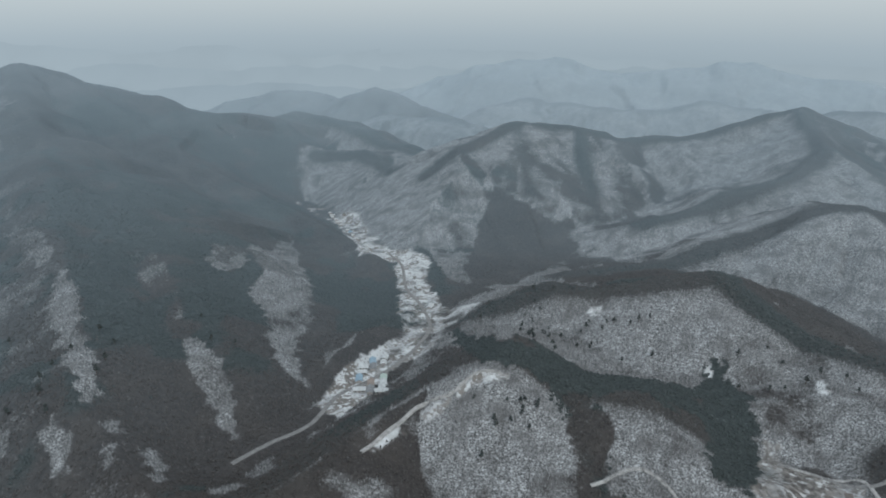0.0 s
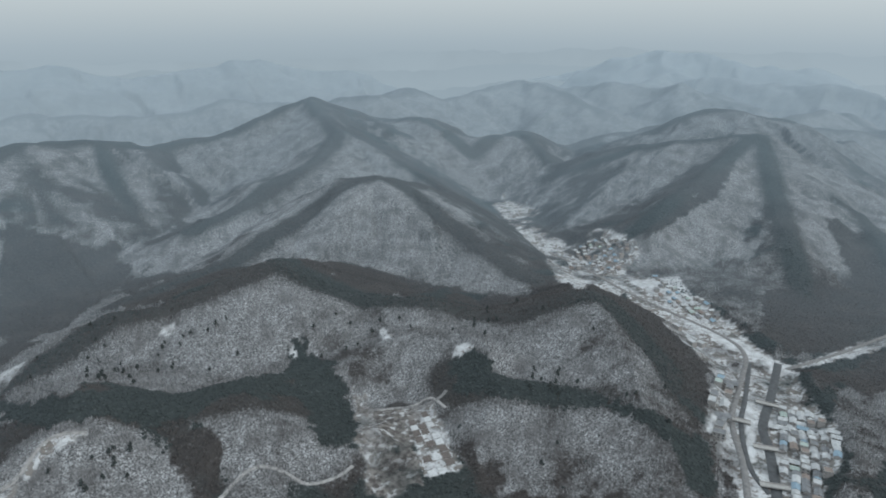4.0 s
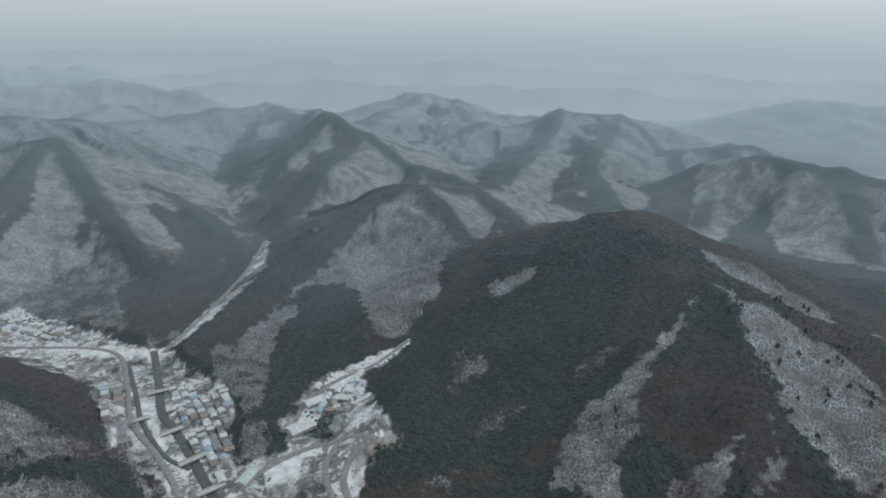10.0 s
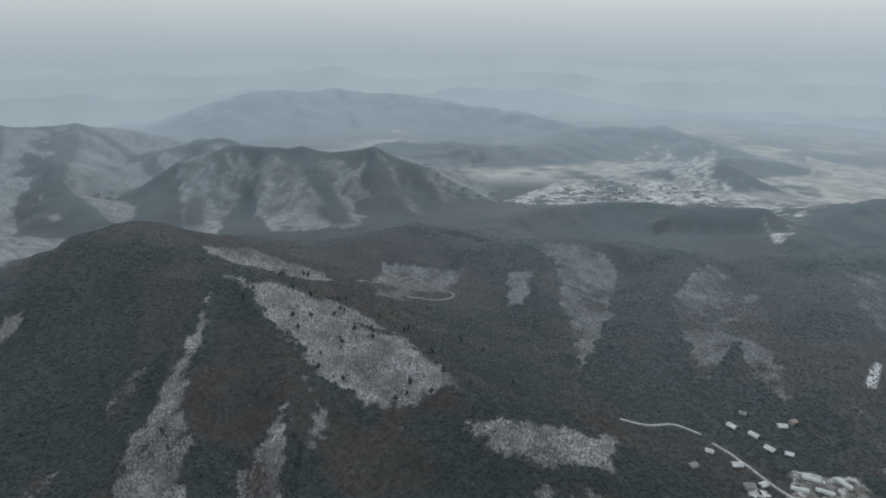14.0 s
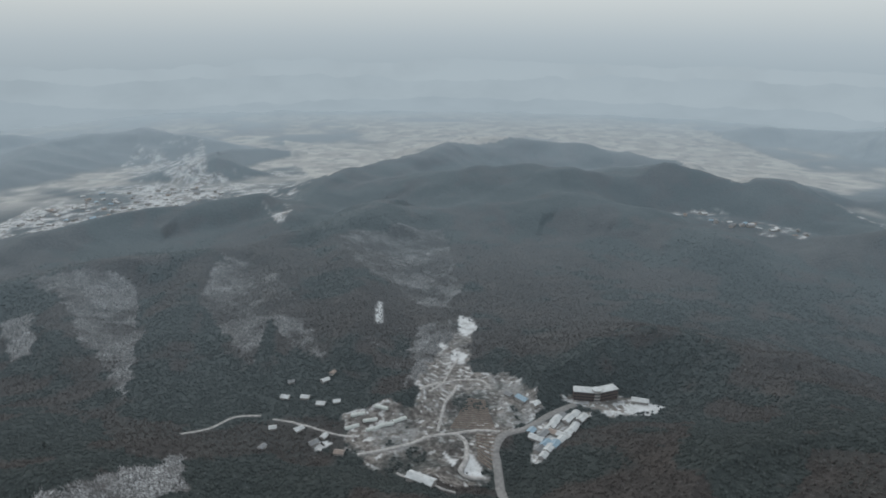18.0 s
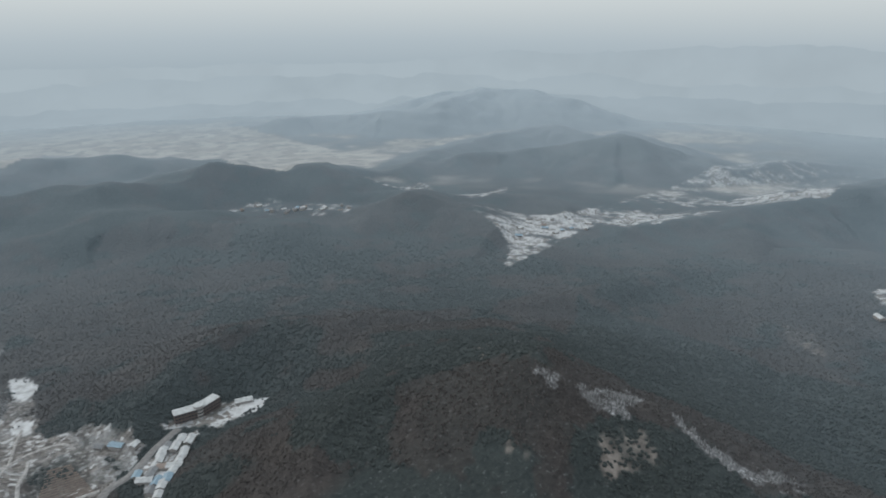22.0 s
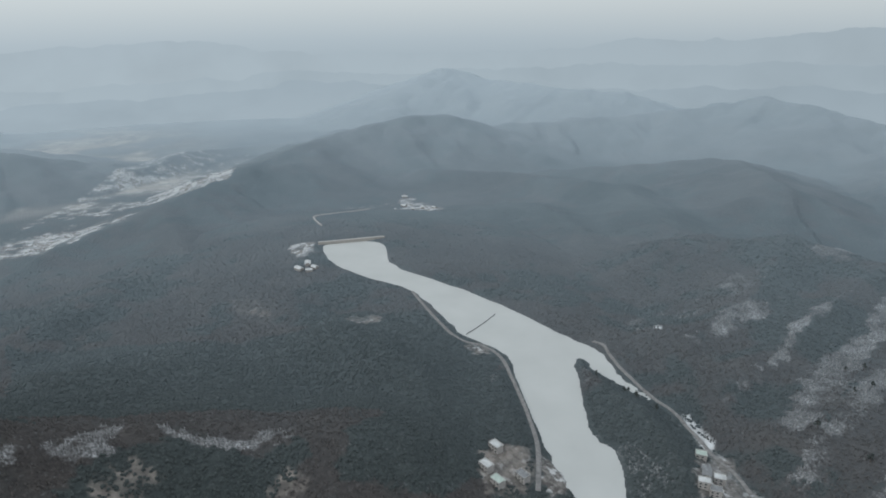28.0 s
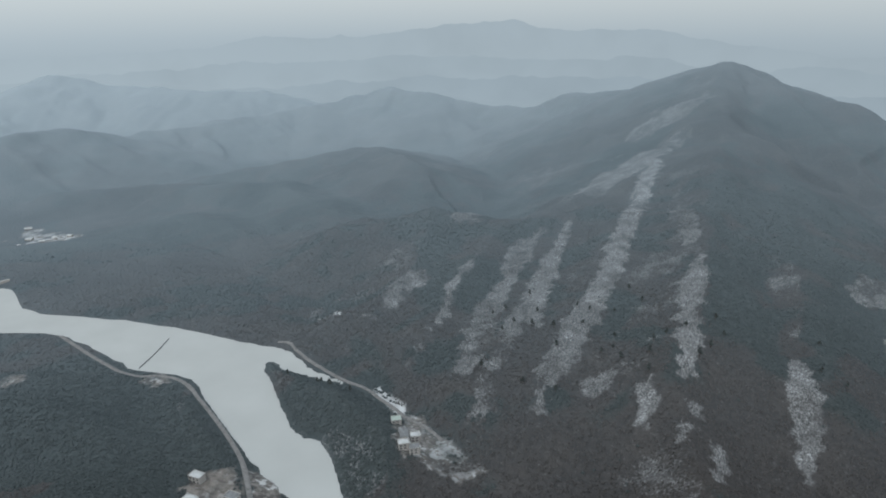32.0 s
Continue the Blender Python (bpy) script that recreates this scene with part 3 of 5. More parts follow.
patch("pine", [(726, -91), (810, -189), (785, -320), (777, -446), (704, -450), (579, -386), (516, -282), (477, -175), (466, -42), (503, -30), (604, -66)])
patch("bare", [(569, -415), (500, -418), (422, -398), (380, -389), (330, -391), (273, -409), (246, -374), (300, -311), (339, -322), (441, -326), (496, -345)])
patch("bare", [(721, -424), (670, -472), (612, -430), (552, -347), (591, -312), (643, -367)])
patch("snow", [(-394, -263), (-411, -227), (-440, -199), (-435, -195), (-407, -225), (-391, -261)])
patch("snow", [(-438, -203), (-475, -186), (-442, -179), (-426, -187)])
patch("snow", [(-464, -139), (-466, -114), (-462, -93), (-504, -58), (-489, -53), (-452, -91), (-449, -114)])
patch("pine", [(-383, -202), (-453, -141), (-441, -88), (-402, -78), (-367, -133), (-339, -171)])
patch("bare", [(-343, -348), (-403, -300), (-412, -228), (-377, -189), (-330, -166), (-295, -227), (-282, -295)])
patch("pine", [(-368, -524), (-352, -356), (-275, -289), (-250, -370)])
patch("pine", [(-835, -437), (-840, -274), (-776, -83), (-663, 157), (-509, 133), (-543, -11), (-530, -159), (-497, -272)])
patch("pine", [(-647, 153), (-582, 169), (-500, 164), (-432, 89), (-424, -13), (-475, -11)])
patch("thin", [(909, 77), (950, 34), (922, 20), (866, 35), (746, 89), (773, 108), (842, 95)])
patch("pine", [(855, 49), (901, 20), (868, -30), (747, -66), (719, -56), (666, 15), (589, 34), (565, 48), (624, 57)])
patch("thin", [(564, 57), (563, 39), (532, 62), (541, 83), (592, 76)])
patch("snow", [(1823, -1250), (1758, -1298), (1419, -1092), (1228, -929), (824, -541)])
patch("snow", [(1396, -1145), (1362, -1245), (1239, -1215), (943, -1052), (1078, -945), (1274, -1080)])
patch("snow", [(1259, -1258), (1202, -1313), (1020, -1245), (1061, -1204)])
patch("thin", [(-1035, 1509), (-1007, 1617), (-951, 1765), (-904, 1739), (-926, 1543), (-976, 1476)])
patch("bare", [(272, -665), (145, -574), (73, -599), (2, -630), (-4, -534), (67, -527), (137, -508), (185, -506)])
patch("thin", [(-472, -148), (-474, -120), (-470, -97), (-487, -70), (-505, -57), (-480, -58), (-459, -86), (-453, -116)])
patch("snow", [(618, -443), (560, -392), (515, -337), (472, -294), (430, -263), (375, -223), (429, -186), (455, -208), (496, -243), (507, -273), (525, -307), (545, -350), (576, -391)])
patch("snow", [(401, -350), (383, -327), (356, -304), (337, -270), (357, -250), (379, -275), (392, -311), (402, -336)])
patch("snow", [(412, -385), (375, -377), (345, -334), (349, -324), (377, -364)])
patch("snow", [(565, -459), (524, -482), (476, -502), (420, -498), (391, -512), (342, -488), (303, -481), (285, -464), (307, -444), (328, -429), (353, -408), (375, -416), (404, -405), (446, -420), (495, -431), (536, -444)])
patch("snow", [(732, -517), (717, -557), (680, -602), (651, -645), (571, -599), (567, -553), (640, -556), (673, -522), (702, -504)])
patch("snow", [(632, -471), (575, -472), (544, -501), (518, -534), (460, -544), (406, -520), (430, -500), (486, -493), (537, -467), (588, -456)])
patch("snow", [(263, -430), (238, -430), (210, -436), (185, -464), (165, -485), (146, -499), (182, -414), (209, -410), (237, -413)])
patch("thin", [(581, -277), (583, -300), (571, -322), (552, -292), (547, -265)])
patch("thin", [(548, -165), (556, -192), (546, -206), (530, -169), (505, -139), (504, -128)])
patch("thin", [(640, -162), (625, -186), (613, -168), (587, -142), (582, -128)])
patch("thin", [(631, -148), (630, -196), (614, -182), (614, -152)])
patch("thin", [(529, -158), (558, -197), (519, -176)])
patch("thin", [(819, -235), (813, -282), (793, -310), (765, -295), (772, -251)])
patch("thin", [(476, -1044), (403, -1088), (352, -1084), (318, -1045), (264, -852), (251, -756), (238, -671), (267, -733), (305, -791), (353, -871), (404, -976)])
patch("thin", [(206, -942), (185, -1027), (162, -979), (141, -885), (116, -767), (135, -768), (162, -865)])
patch("thin", [(194, -1127), (125, -1085), (50, -899), (34, -803), (64, -797), (97, -871), (148, -1038)])
patch("thin", [(-8, -1176), (-49, -1255), (-111, -1183), (-66, -1074)])
patch("thin", [(-60, -1251), (-101, -1204), (-112, -1062), (-138, -950), (-169, -880), (-112, -925), (-64, -1006)])
patch("thin", [(470, -932), (429, -934), (382, -806), (403, -791)])
patch("thin", [(652, -815), (546, -913), (535, -855), (498, -706), (514, -623), (602, -711)])
patch("thin", [(201, -1110), (154, -1089), (86, -904), (50, -887), (17, -724), (49, -742), (90, -831), (104, -721), (142, -808), (195, -920)])
patch("thin", [(-19, -1200), (-121, -1282), (-246, -1338), (-206, -950), (-144, -864), (-98, -947), (-38, -1023)])
patch("thin", [(-110, -809), (-163, -836), (-171, -732), (-133, -634), (-82, -594), (-75, -628)])
patch("snow", [(259, -428), (219, -436), (181, -475), (144, -516), (133, -499), (134, -465), (163, -426), (196, -407), (230, -412)])
patch("snow", [(179, -389), (165, -404), (134, -428), (72, -462), (59, -444)])
patch("pine", [(331, -538), (329, -609), (285, -639), (247, -608), (216, -508), (274, -502), (307, -506)])
patch("pine", [(169, -659), (127, -688), (80, -699), (65, -749), (53, -766), (6, -696), (-9, -640), (53, -642), (103, -636), (150, -610)])
patch("snow", [(-711, 681), (-673, 604), (-643, 546), (-592, 483), (-546, 419), (-523, 368), (-532, 391), (-563, 455), (-602, 526), (-639, 558), (-673, 633)])
patch("snow", [(-706, 818), (-715, 744), (-631, 647), (-591, 563), (-529, 476), (-478, 414), (-441, 389), (-465, 445), (-494, 490), (-575, 602), (-631, 708)])
patch("snow", [(-687, 869), (-647, 778), (-566, 637), (-519, 544), (-457, 454), (-430, 396), (-419, 401), (-460, 490), (-492, 574), (-560, 684), (-644, 811)])
patch("snow", [(-824, 1348), (-705, 1078), (-602, 882), (-508, 714), (-450, 572), (-407, 483), (-384, 440), (-341, 403), (-366, 445), (-378, 486), (-413, 575), (-476, 716), (-530, 819), (-649, 1043), (-743, 1234)])
patch("snow", [(-418, 828), (-414, 786), (-399, 735), (-343, 642), (-298, 562), (-280, 535), (-269, 545), (-286, 591), (-333, 674), (-382, 775)])
patch("thin", [(-628, 1093), (-482, 940), (-447, 859), (-460, 842), (-508, 912)])
patch("snow", [(-301, 528), (-303, 509), (-279, 462), (-272, 476), (-279, 500)])
patch("snow", [(-228, 691), (-215, 620), (-192, 598), (-171, 571), (-154, 551), (-162, 598), (-168, 622), (-194, 652)])
patch("thin", [(-704, 501), (-681, 465), (-634, 405), (-663, 476), (-696, 552), (-724, 586)])
patch("thin", [(-834, 1516), (-894, 1493), (-886, 1296), (-861, 1140), (-836, 1016), (-750, 1032), (-769, 1170), (-782, 1315)])
patch("thin", [(-252, 527), (-237, 485), (-233, 505)])
patch("snow", [(-216, 508), (-192, 453), (-189, 467), (-204, 496)])
patch("thin", [(-856, 740), (-1053, 1034), (-793, 751), (-832, 719)])
patch("snow", [(-452, 441), (-415, 422), (-383, 369), (-398, 359), (-416, 387)])
patch("thin", [(-363, 478), (-338, 520), (-326, 494), (-325, 466)])
patch("snow", [(-717, 576), (-715, 540), (-686, 506), (-661, 429), (-650, 416), (-675, 507), (-688, 548)])
patch("snow", [(-220, 1016), (-177, 1223), (-114, 929), (-98, 810), (-110, 744), (-109, 683), (-88, 634), (-117, 654), (-139, 715), (-158, 792), (-193, 863), (-183, 947)])
patch("thin", [(-614, 1049), (-518, 966), (-464, 890), (-461, 856), (-522, 922)])
patch("thin", [(-276, 994), (-227, 1007), (-212, 973), (-239, 921), (-259, 920)])
patch("snow", [(-303, 523), (-301, 496), (-281, 466), (-272, 480), (-292, 510)])
patch("snow", [(-254, 517), (-238, 485), (-241, 515)])
patch("snow", [(-148, 448), (-136, 490), (-108, 414), (-138, 430)])
patch("snow", [(114, 881), (201, 971), (273, 950), (289, 776), (361, 763), (425, 752), (457, 695), (551, 639), (596, 509), (637, 415), (653, 381), (644, 339), (661, 286), (608, 246), (541, 277), (513, 326), (472, 370), (438, 428), (421, 493), (373, 515), (389, 625), (320, 564), (206, 589), (122, 645), (94, 774)])
patch("pine", [(93, 770), (125, 615), (186, 604), (255, 565), (319, 541), (320, 522), (238, 533), (197, 533), (169, 530), (142, 554), (98, 572), (81, 711)])
patch("pine", [(377, 637), (390, 620), (371, 575), (371, 531), (369, 508), (356, 473), (316, 423), (294, 429), (279, 443), (302, 491), (314, 534), (354, 609)])
patch("pine", [(474, 454), (496, 448), (498, 433), (491, 410), (475, 380), (503, 348), (524, 292), (522, 235), (538, 206), (564, 193), (506, 151), (471, 167), (496, 192), (508, 226), (508, 288), (477, 336), (453, 369), (439, 420)])
patch("snow", [(204, 513), (240, 515), (287, 513), (304, 499), (279, 443), (303, 423), (277, 407), (252, 423), (233, 447), (204, 456), (212, 488)])
patch("snow", [(100, 551), (122, 551), (153, 535), (168, 517), (172, 474), (163, 464), (82, 518), (93, 532)])
patch("snow", [(442, 344), (484, 320), (501, 277), (506, 231), (502, 200), (466, 170), (362, 291), (411, 325)])
patch("snow", [(32, 535), (63, 544), (86, 553), (120, 551), (146, 541), (170, 517), (178, 484), (157, 466), (133, 474), (107, 472), (67, 479), (59, 501), (44, 518)])
patch("snow", [(208, 524), (250, 523), (284, 519), (300, 501), (281, 461), (241, 470), (215, 482), (211, 506)])
patch("bare", [(165, 544), (197, 537), (211, 488), (187, 460), (183, 483), (176, 519)])
patch("bare", [(170, 521), (205, 525), (212, 488), (194, 457), (172, 469)])
patch("bare", [(700, 457), (914, 529), (895, 455), (790, 330), (718, 260), (632, 216), (618, 244), (660, 308), (662, 357), (644, 403)])
patch("clearing", [(-14, 488), (2, 504), (12, 516), (7, 500), (-8, 484)])
patch("dirt", [(376, 513), (361, 470), (351, 421), (299, 355), (281, 375), (314, 420)])
patch("bare", [(237, 1388), (311, 1332), (373, 1266), (382, 1171), (326, 1113), (218, 980), (175, 981), (128, 955)])
patch("bare", [(253, 1385), (338, 1301), (359, 1187), (282, 1059), (189, 998), (140, 1071), (184, 1238)])
patch("bare", [(1109, 326), (1199, 265), (1295, 187), (1081, 122), (935, 156), (858, 212), (881, 251)])
patch("bare", [(1445, 338), (1520, 245), (1475, 164), (1228, 138), (1303, 237)])
patch("bare", [(1190, 624), (1309, 551), (1483, 573), (1590, 574), (1375, 524), (1198, 534), (1098, 550)])
patch("bare", [(820, 162), (974, 106), (1072, 26), (1200, -100), (1215, -148), (1063, -44), (955, 49), (821, 106)])
patch("field", [(1287, 1088), (1383, 1128), (1285, 936), (1180, 874), (1110, 730), (825, 548), (989, 701)])
patch("field", [(-178, -842), (-194, -805), (-173, -750), (-167, -780)])
patch("field", [(-115, -506), (-129, -510), (-128, -466), (-110, -472)])
patch("field", [(-174, -599), (-205, -592), (-180, -543), (-161, -552)])
patch("field", [(-133, -760), (-164, -724), (-146, -679), (-129, -699)])
patch("field", [(-88, -616), (-120, -655), (-103, -599), (-76, -585)])
patch("clearing", [(264, 755), (270, 760), (283, 754), (278, 742), (269, 743)])
patch("clearing", [(-729, 411), (-720, 415), (-693, 402), (-702, 399)])
patch("field", [(-242, 1713), (-82, 1528), (10, 1225), (85, 1155), (70, 1010), (92, 889), (137, 844), (82, 792), (54, 724), (10, 694), (-23, 627), (-51, 580), (-77, 609), (-45, 698), (-18, 730), (20, 793), (20, 958), (19, 1128), (-44, 1151), (-104, 1426)])
patch("field", [(-17, 480), (7, 511), (13, 508), (-9, 480)])
patch("field", [(31, 529), (93, 558), (138, 550), (92, 550), (39, 524)])
patch("field", [(1036, 722), (1109, 708), (1171, 698), (1083, 544), (1002, 531), (1059, 509), (996, 429), (924, 324), (856, 247), (806, 188), (679, 108), (628, 92), (523, 85), (548, 34), (592, 42), (676, 6), (773, -123), (682, -49), (603, -56), (508, -64), (498, -37), (454, -29), (461, 133), (526, 148), (568, 202), (721, 248), (780, 344), (915, 483), (673, 418), (952, 667)])
patch("field", [(813, 197), (1000, 151), (1124, 114), (1379, 86), (1071, 73), (922, 140)])
patch("field", [(369, 505), (373, 485), (325, 416), (311, 417)])
patch("field", [(385, 439), (417, 433), (361, 345), (331, 352)])
patch("field", [(455, 542), (469, 575), (477, 577), (474, 558)])
patch("field", [(482, 462), (494, 460), (499, 441), (483, 449)])
patch("dirt", [(368, 474), (421, 446), (355, 385), (326, 346), (304, 368), (325, 416)])
patch("dirt", [(-8, -576), (-57, -591), (-80, -581), (-96, -606), (-82, -614), (-110, -695), (-152, -763), (-174, -811), (-186, -788), (-160, -693), (-159, -654), (-202, -658), (-215, -568), (-161, -536), (-144, -502), (-131, -463), (-91, -471), (-46, -493), (-6, -525)])
patch("field", [(-189, -650), (-211, -630), (-200, -582), (-217, -567), (-168, -540), (-167, -579)])
patch("field", [(-112, -499), (-130, -503), (-128, -464), (-109, -472)])
patch("field", [(-92, -506), (-103, -504), (-98, -481), (-90, -482)])
patch("field", [(-11, -580), (-52, -596), (-66, -566), (-75, -544), (-17, -532)])
patch("field", [(-194, -539), (-266, -558), (-217, -517), (-175, -466)])
patch("field", [(-241, -587), (-318, -580), (-347, -554), (-285, -541)])
patch("field", [(793, -1526), (786, -2135), (744, -2756), (495, -2781), (371, -2108), (104, -2353), (95, -1883), (112, -1377), (171, -1827), (366, -1808), (513, -1468), (718, -1508)])
patch("plain", [(200, -3084), (-31, -2875), (-307, -2949), (-326, -3535), (-1110, -3398), (-667, -2316), (-335, -2215), (2, -1865), (104, -2353)])
patch("field", [(221, -2475), (87, -2634), (-88, -2363), (70, -1538), (107, -1359), (153, -1532)])
patch("plain", [(-698, -3307), (-1353, -3626), (-1892, -3232), (-1841, -2241), (-1629, -1909), (-1092, -1530), (-1188, -2027), (-1066, -2874)])
patch("field", [(-813, -1476), (-994, -1471), (-1116, -1249), (-981, -1135), (-864, -1251)])
patch("field", [(-1264, -1378), (-1468, -1329), (-1293, -1072), (-1621, -1119), (-1383, -980), (-1231, -1053)])
patch("field", [(-1177, -961), (-1282, -914), (-1357, -739), (-1561, -735), (-1149, -677), (-921, -638), (-1069, -727)])
patch("field", [(-1401, -762), (-1699, -769), (-2156, -711), (-2537, -694), (-2783, -350), (-1833, -285), (-1608, -434), (-1379, -564), (-1365, -680), (-926, -637), (-1091, -704), (-1157, -947), (-1184, -855)])
patch("plain", [(-1644, -2675), (-1796, -2403), (-1698, -2015), (-1069, -1534), (-1461, -2400)])
patch("field", [(-1423, -1448), (-1305, -1136), (-1559, -1077), (-1228, -1018), (-1349, -1273)])
patch("dirt", [(-956, -169), (-951, -142), (-878, -97), (-872, -108), (-914, -156)])
patch("field", [(-1579, 142), (-1800, 188), (-1547, 269), (-1515, 122)])
patch("field", [(-1140, -89), (-1149, -48), (-1094, -42), (-1098, -77)])
patch("earth", [(-957, -169), (-949, -147), (-872, -97), (-867, -100), (-920, -153)])
patch("field", [(-1144, -92), (-1158, -58), (-1102, -41), (-1085, -75)])
patch("dirt", [(-802, 2), (-814, 30), (-844, 54), (-780, 48), (-765, 17)])
patch("earth", [(-670, 11), (-676, 28), (-671, 31), (-661, 17)])
patch("earth", [(-387, -174), (-404, -169), (-423, -155), (-415, -150), (-384, -163), (-379, -171)])
patch("earth", [(-421, -65), (-437, -59), (-444, -48), (-423, -41), (-415, -51)])
patch("dirt", [(-512, 130), (-498, 166), (-440, 146), (-451, 109)])
patch("field", [(-539, 349), (-459, 348), (-402, 347), (-347, 347), (-349, 310), (-407, 302), (-469, 332)])
patch("dirt", [(-724, 149), (-746, 175), (-701, 176), (-694, 154)])
patch("earth", [(-393, -175), (-425, -156), (-417, -143), (-393, -160), (-375, -162), (-375, -169)])
patch("earth", [(-430, -66), (-450, -48), (-426, -39), (-412, -64)])
patch("earth", [(-343, -227), (-348, -215), (-338, -209), (-331, -220)])
patch("earth", [(-438, -326), (-439, -317), (-394, -287), (-395, -298)])
patch("earth", [(-403, -176), (-422, -159), (-416, -136), (-402, -144)])
patch("pine", [(154, -601), (135, -638), (84, -667), (75, -748), (18, -712), (-34, -647), (-53, -594), (-40, -587), (-6, -584), (59, -597), (120, -596)])
patch("thin", [(-422, -212), (-452, -184), (-437, -178), (-425, -187)])
patch("thin", [(-396, -241), (-415, -225), (-429, -206), (-417, -221)])
patch("thin", [(-469, -136), (-474, -115), (-476, -87), (-501, -55), (-481, -52), (-469, -80), (-455, -109)])
patch("pine", [(-332, -257), (-348, -242), (-342, -208), (-313, -185), (-290, -226)])
patch("pine", [(-390, -195), (-434, -176), (-458, -115), (-466, -48), (-451, -25), (-337, -167)])
patch("thin", [(-415, -224), (-431, -202), (-448, -182), (-433, -178), (-415, -198)])
patch("thin", [(-469, -136), (-475, -94), (-496, -60), (-472, -62), (-457, -100)])
patch("field", [(-172, -579), (-191, -598), (-214, -573), (-200, -553), (-179, -543), (-166, -552)])
patch("clearing", [(-116, -511), (-125, -484), (-126, -467), (-107, -472)])
patch("clearing", [(-95, -511), (-105, -489), (-97, -478)])
patch("clearing", [(-179, -849), (-196, -833), (-195, -792), (-172, -769), (-167, -791)])
patch("clearing", [(-61, -870), (-69, -869), (-62, -798), (-51, -790)])
patch("clearing", [(-149, -733), (-162, -714), (-152, -687), (-138, -703)])
patch("field", [(-81, -623), (-110, -647), (-136, -711), (-171, -732), (-149, -672), (-181, -660), (-182, -618), (-130, -622), (-104, -558), (-86, -586)])
patch("field", [(-6, -584), (-40, -587), (-59, -565), (-89, -541), (-63, -520), (-31, -515), (-8, -552)])
patch("dirt", [(-21, -520), (-62, -516), (-108, -525), (-134, -515), (-131, -466), (-89, -439), (-47, -482), (-15, -508)])
patch("clearing", [(-305, -562), (-330, -567), (-353, -557), (-326, -541), (-301, -547)])
patch("clearing", [(33, -547), (18, -548), (8, -540), (24, -531)])
patch("clearing", [(521, 56), (536, 18), (503, 25), (493, 53)])
patch("clearing", [(595, 30), (632, 13), (612, -0), (580, 5), (579, 25)])
patch("clearing", [(672, -12), (699, -44), (674, -50), (627, -33), (636, -21)])
patch("clearing", [(702, -51), (720, -77), (778, -123), (762, -123), (704, -79)])
patch("dirt", [(524, 15), (520, -13), (496, -8), (488, 13)])
patch("earth", [(507, -25), (512, -67), (497, -58), (487, -27)])
patch("clearing", [(834, 227), (833, 214), (815, 186), (779, 197), (785, 207)])
patch("clearing", [(856, 314), (862, 272), (836, 232), (811, 234), (831, 289)])
patch("clearing", [(691, 203), (694, 193), (577, 149), (568, 153)])
patch("clearing", [(618, 209), (634, 198), (596, 186), (575, 198)])
patch("clearing", [(821, 214), (833, 197), (801, 194), (802, 207)])
patch("clearing", [(971, 508), (1069, 461), (944, 365), (943, 420)])
patch("clearing", [(-534, 345), (-538, 354), (-489, 355), (-471, 345), (-481, 338)])
patch("dirt", [(-476, 331), (-457, 357), (-407, 336), (-406, 292), (-438, 301)])
patch("earth", [(-493, 121), (-504, 171), (-435, 149), (-432, 104)])
patch("dirt", [(-494, 176), (-479, 191), (-434, 186), (-436, 159)])
patch("field", [(393, 448), (424, 441), (367, 340), (333, 351), (356, 395)])
patch("field", [(371, 502), (383, 498), (329, 413), (295, 384), (313, 420)])
patch("dirt", [(375, 478), (391, 450), (356, 395), (313, 348), (292, 361)])
patch("clearing", [(473, 584), (480, 579), (459, 544), (448, 543)])
patch("clearing", [(487, 463), (495, 461), (496, 448), (485, 454)])
patch("clearing", [(369, 628), (374, 620), (364, 607), (363, 622)])
patch("earth", [(-382, -174), (-406, -168), (-428, -158), (-415, -147), (-394, -157), (-371, -161)])
patch("earth", [(-961, -171), (-949, -144), (-875, -93), (-870, -106), (-911, -155)])
patch("field", [(-1156, -91), (-1163, -48), (-1115, -48), (-1097, -75)])
patch("field", [(-1660, 28), (-1670, 180), (-1598, 70), (-1570, -2)])
patch("earth", [(-411, -168), (-424, -156), (-418, -138), (-407, -144), (-401, -161)])
patch("earth", [(-435, -69), (-449, -52), (-434, -39), (-422, -43), (-424, -56)])
patch("thin", [(457, 695), (528, 637), (484, 575), (416, 497), (379, 511), (379, 564), (397, 629)])

# ---- the ground, one sheet to the horizon ----
RINGS = [0.0, 60.0, 120.0, 180.0, 240.0, 290.0]
while RINGS[-1] < 4880.0:
    RINGS.append(RINGS[-1] + max(3.4, 0.0064 * RINGS[-1]))
RINGS = np.array(RINGS)
SPOKES = 1560
turns = np.linspace(0, 2 * np.pi, SPOKES + 1)
gb, gr = np.meshgrid(turns, RINGS)
gx, gy = gr * np.sin(gb), gr * np.cos(gb)
gz, haze_amount, snowy, band = terrain(gx, gy)
lake = inside(gx, gy, SHORE)
shore, _ = along(gx, gy, np.array(SHORE + SHORE[:1], float))
gz = np.where(lake, WATER - np.clip(shore * 0.4, 0, 4), np.where(shore < 350, np.maximum(gz, WATER + 0.4 + np.clip(shore - 4, 0, 20) * 0.15 - 0.14 * np.clip(shore - 40, 0, 400)), gz))
gz = np.where(~lake & (shore < 130), np.minimum(gz, WATER + 1.0 + 0.42 * shore + 90 * (shore / 130) ** 4), gz)
even_z = gz
for axis_ in (0, 1):
    even_z = sum(np.roll(even_z, k, axis_) for k in range(-4, 5)) / 9
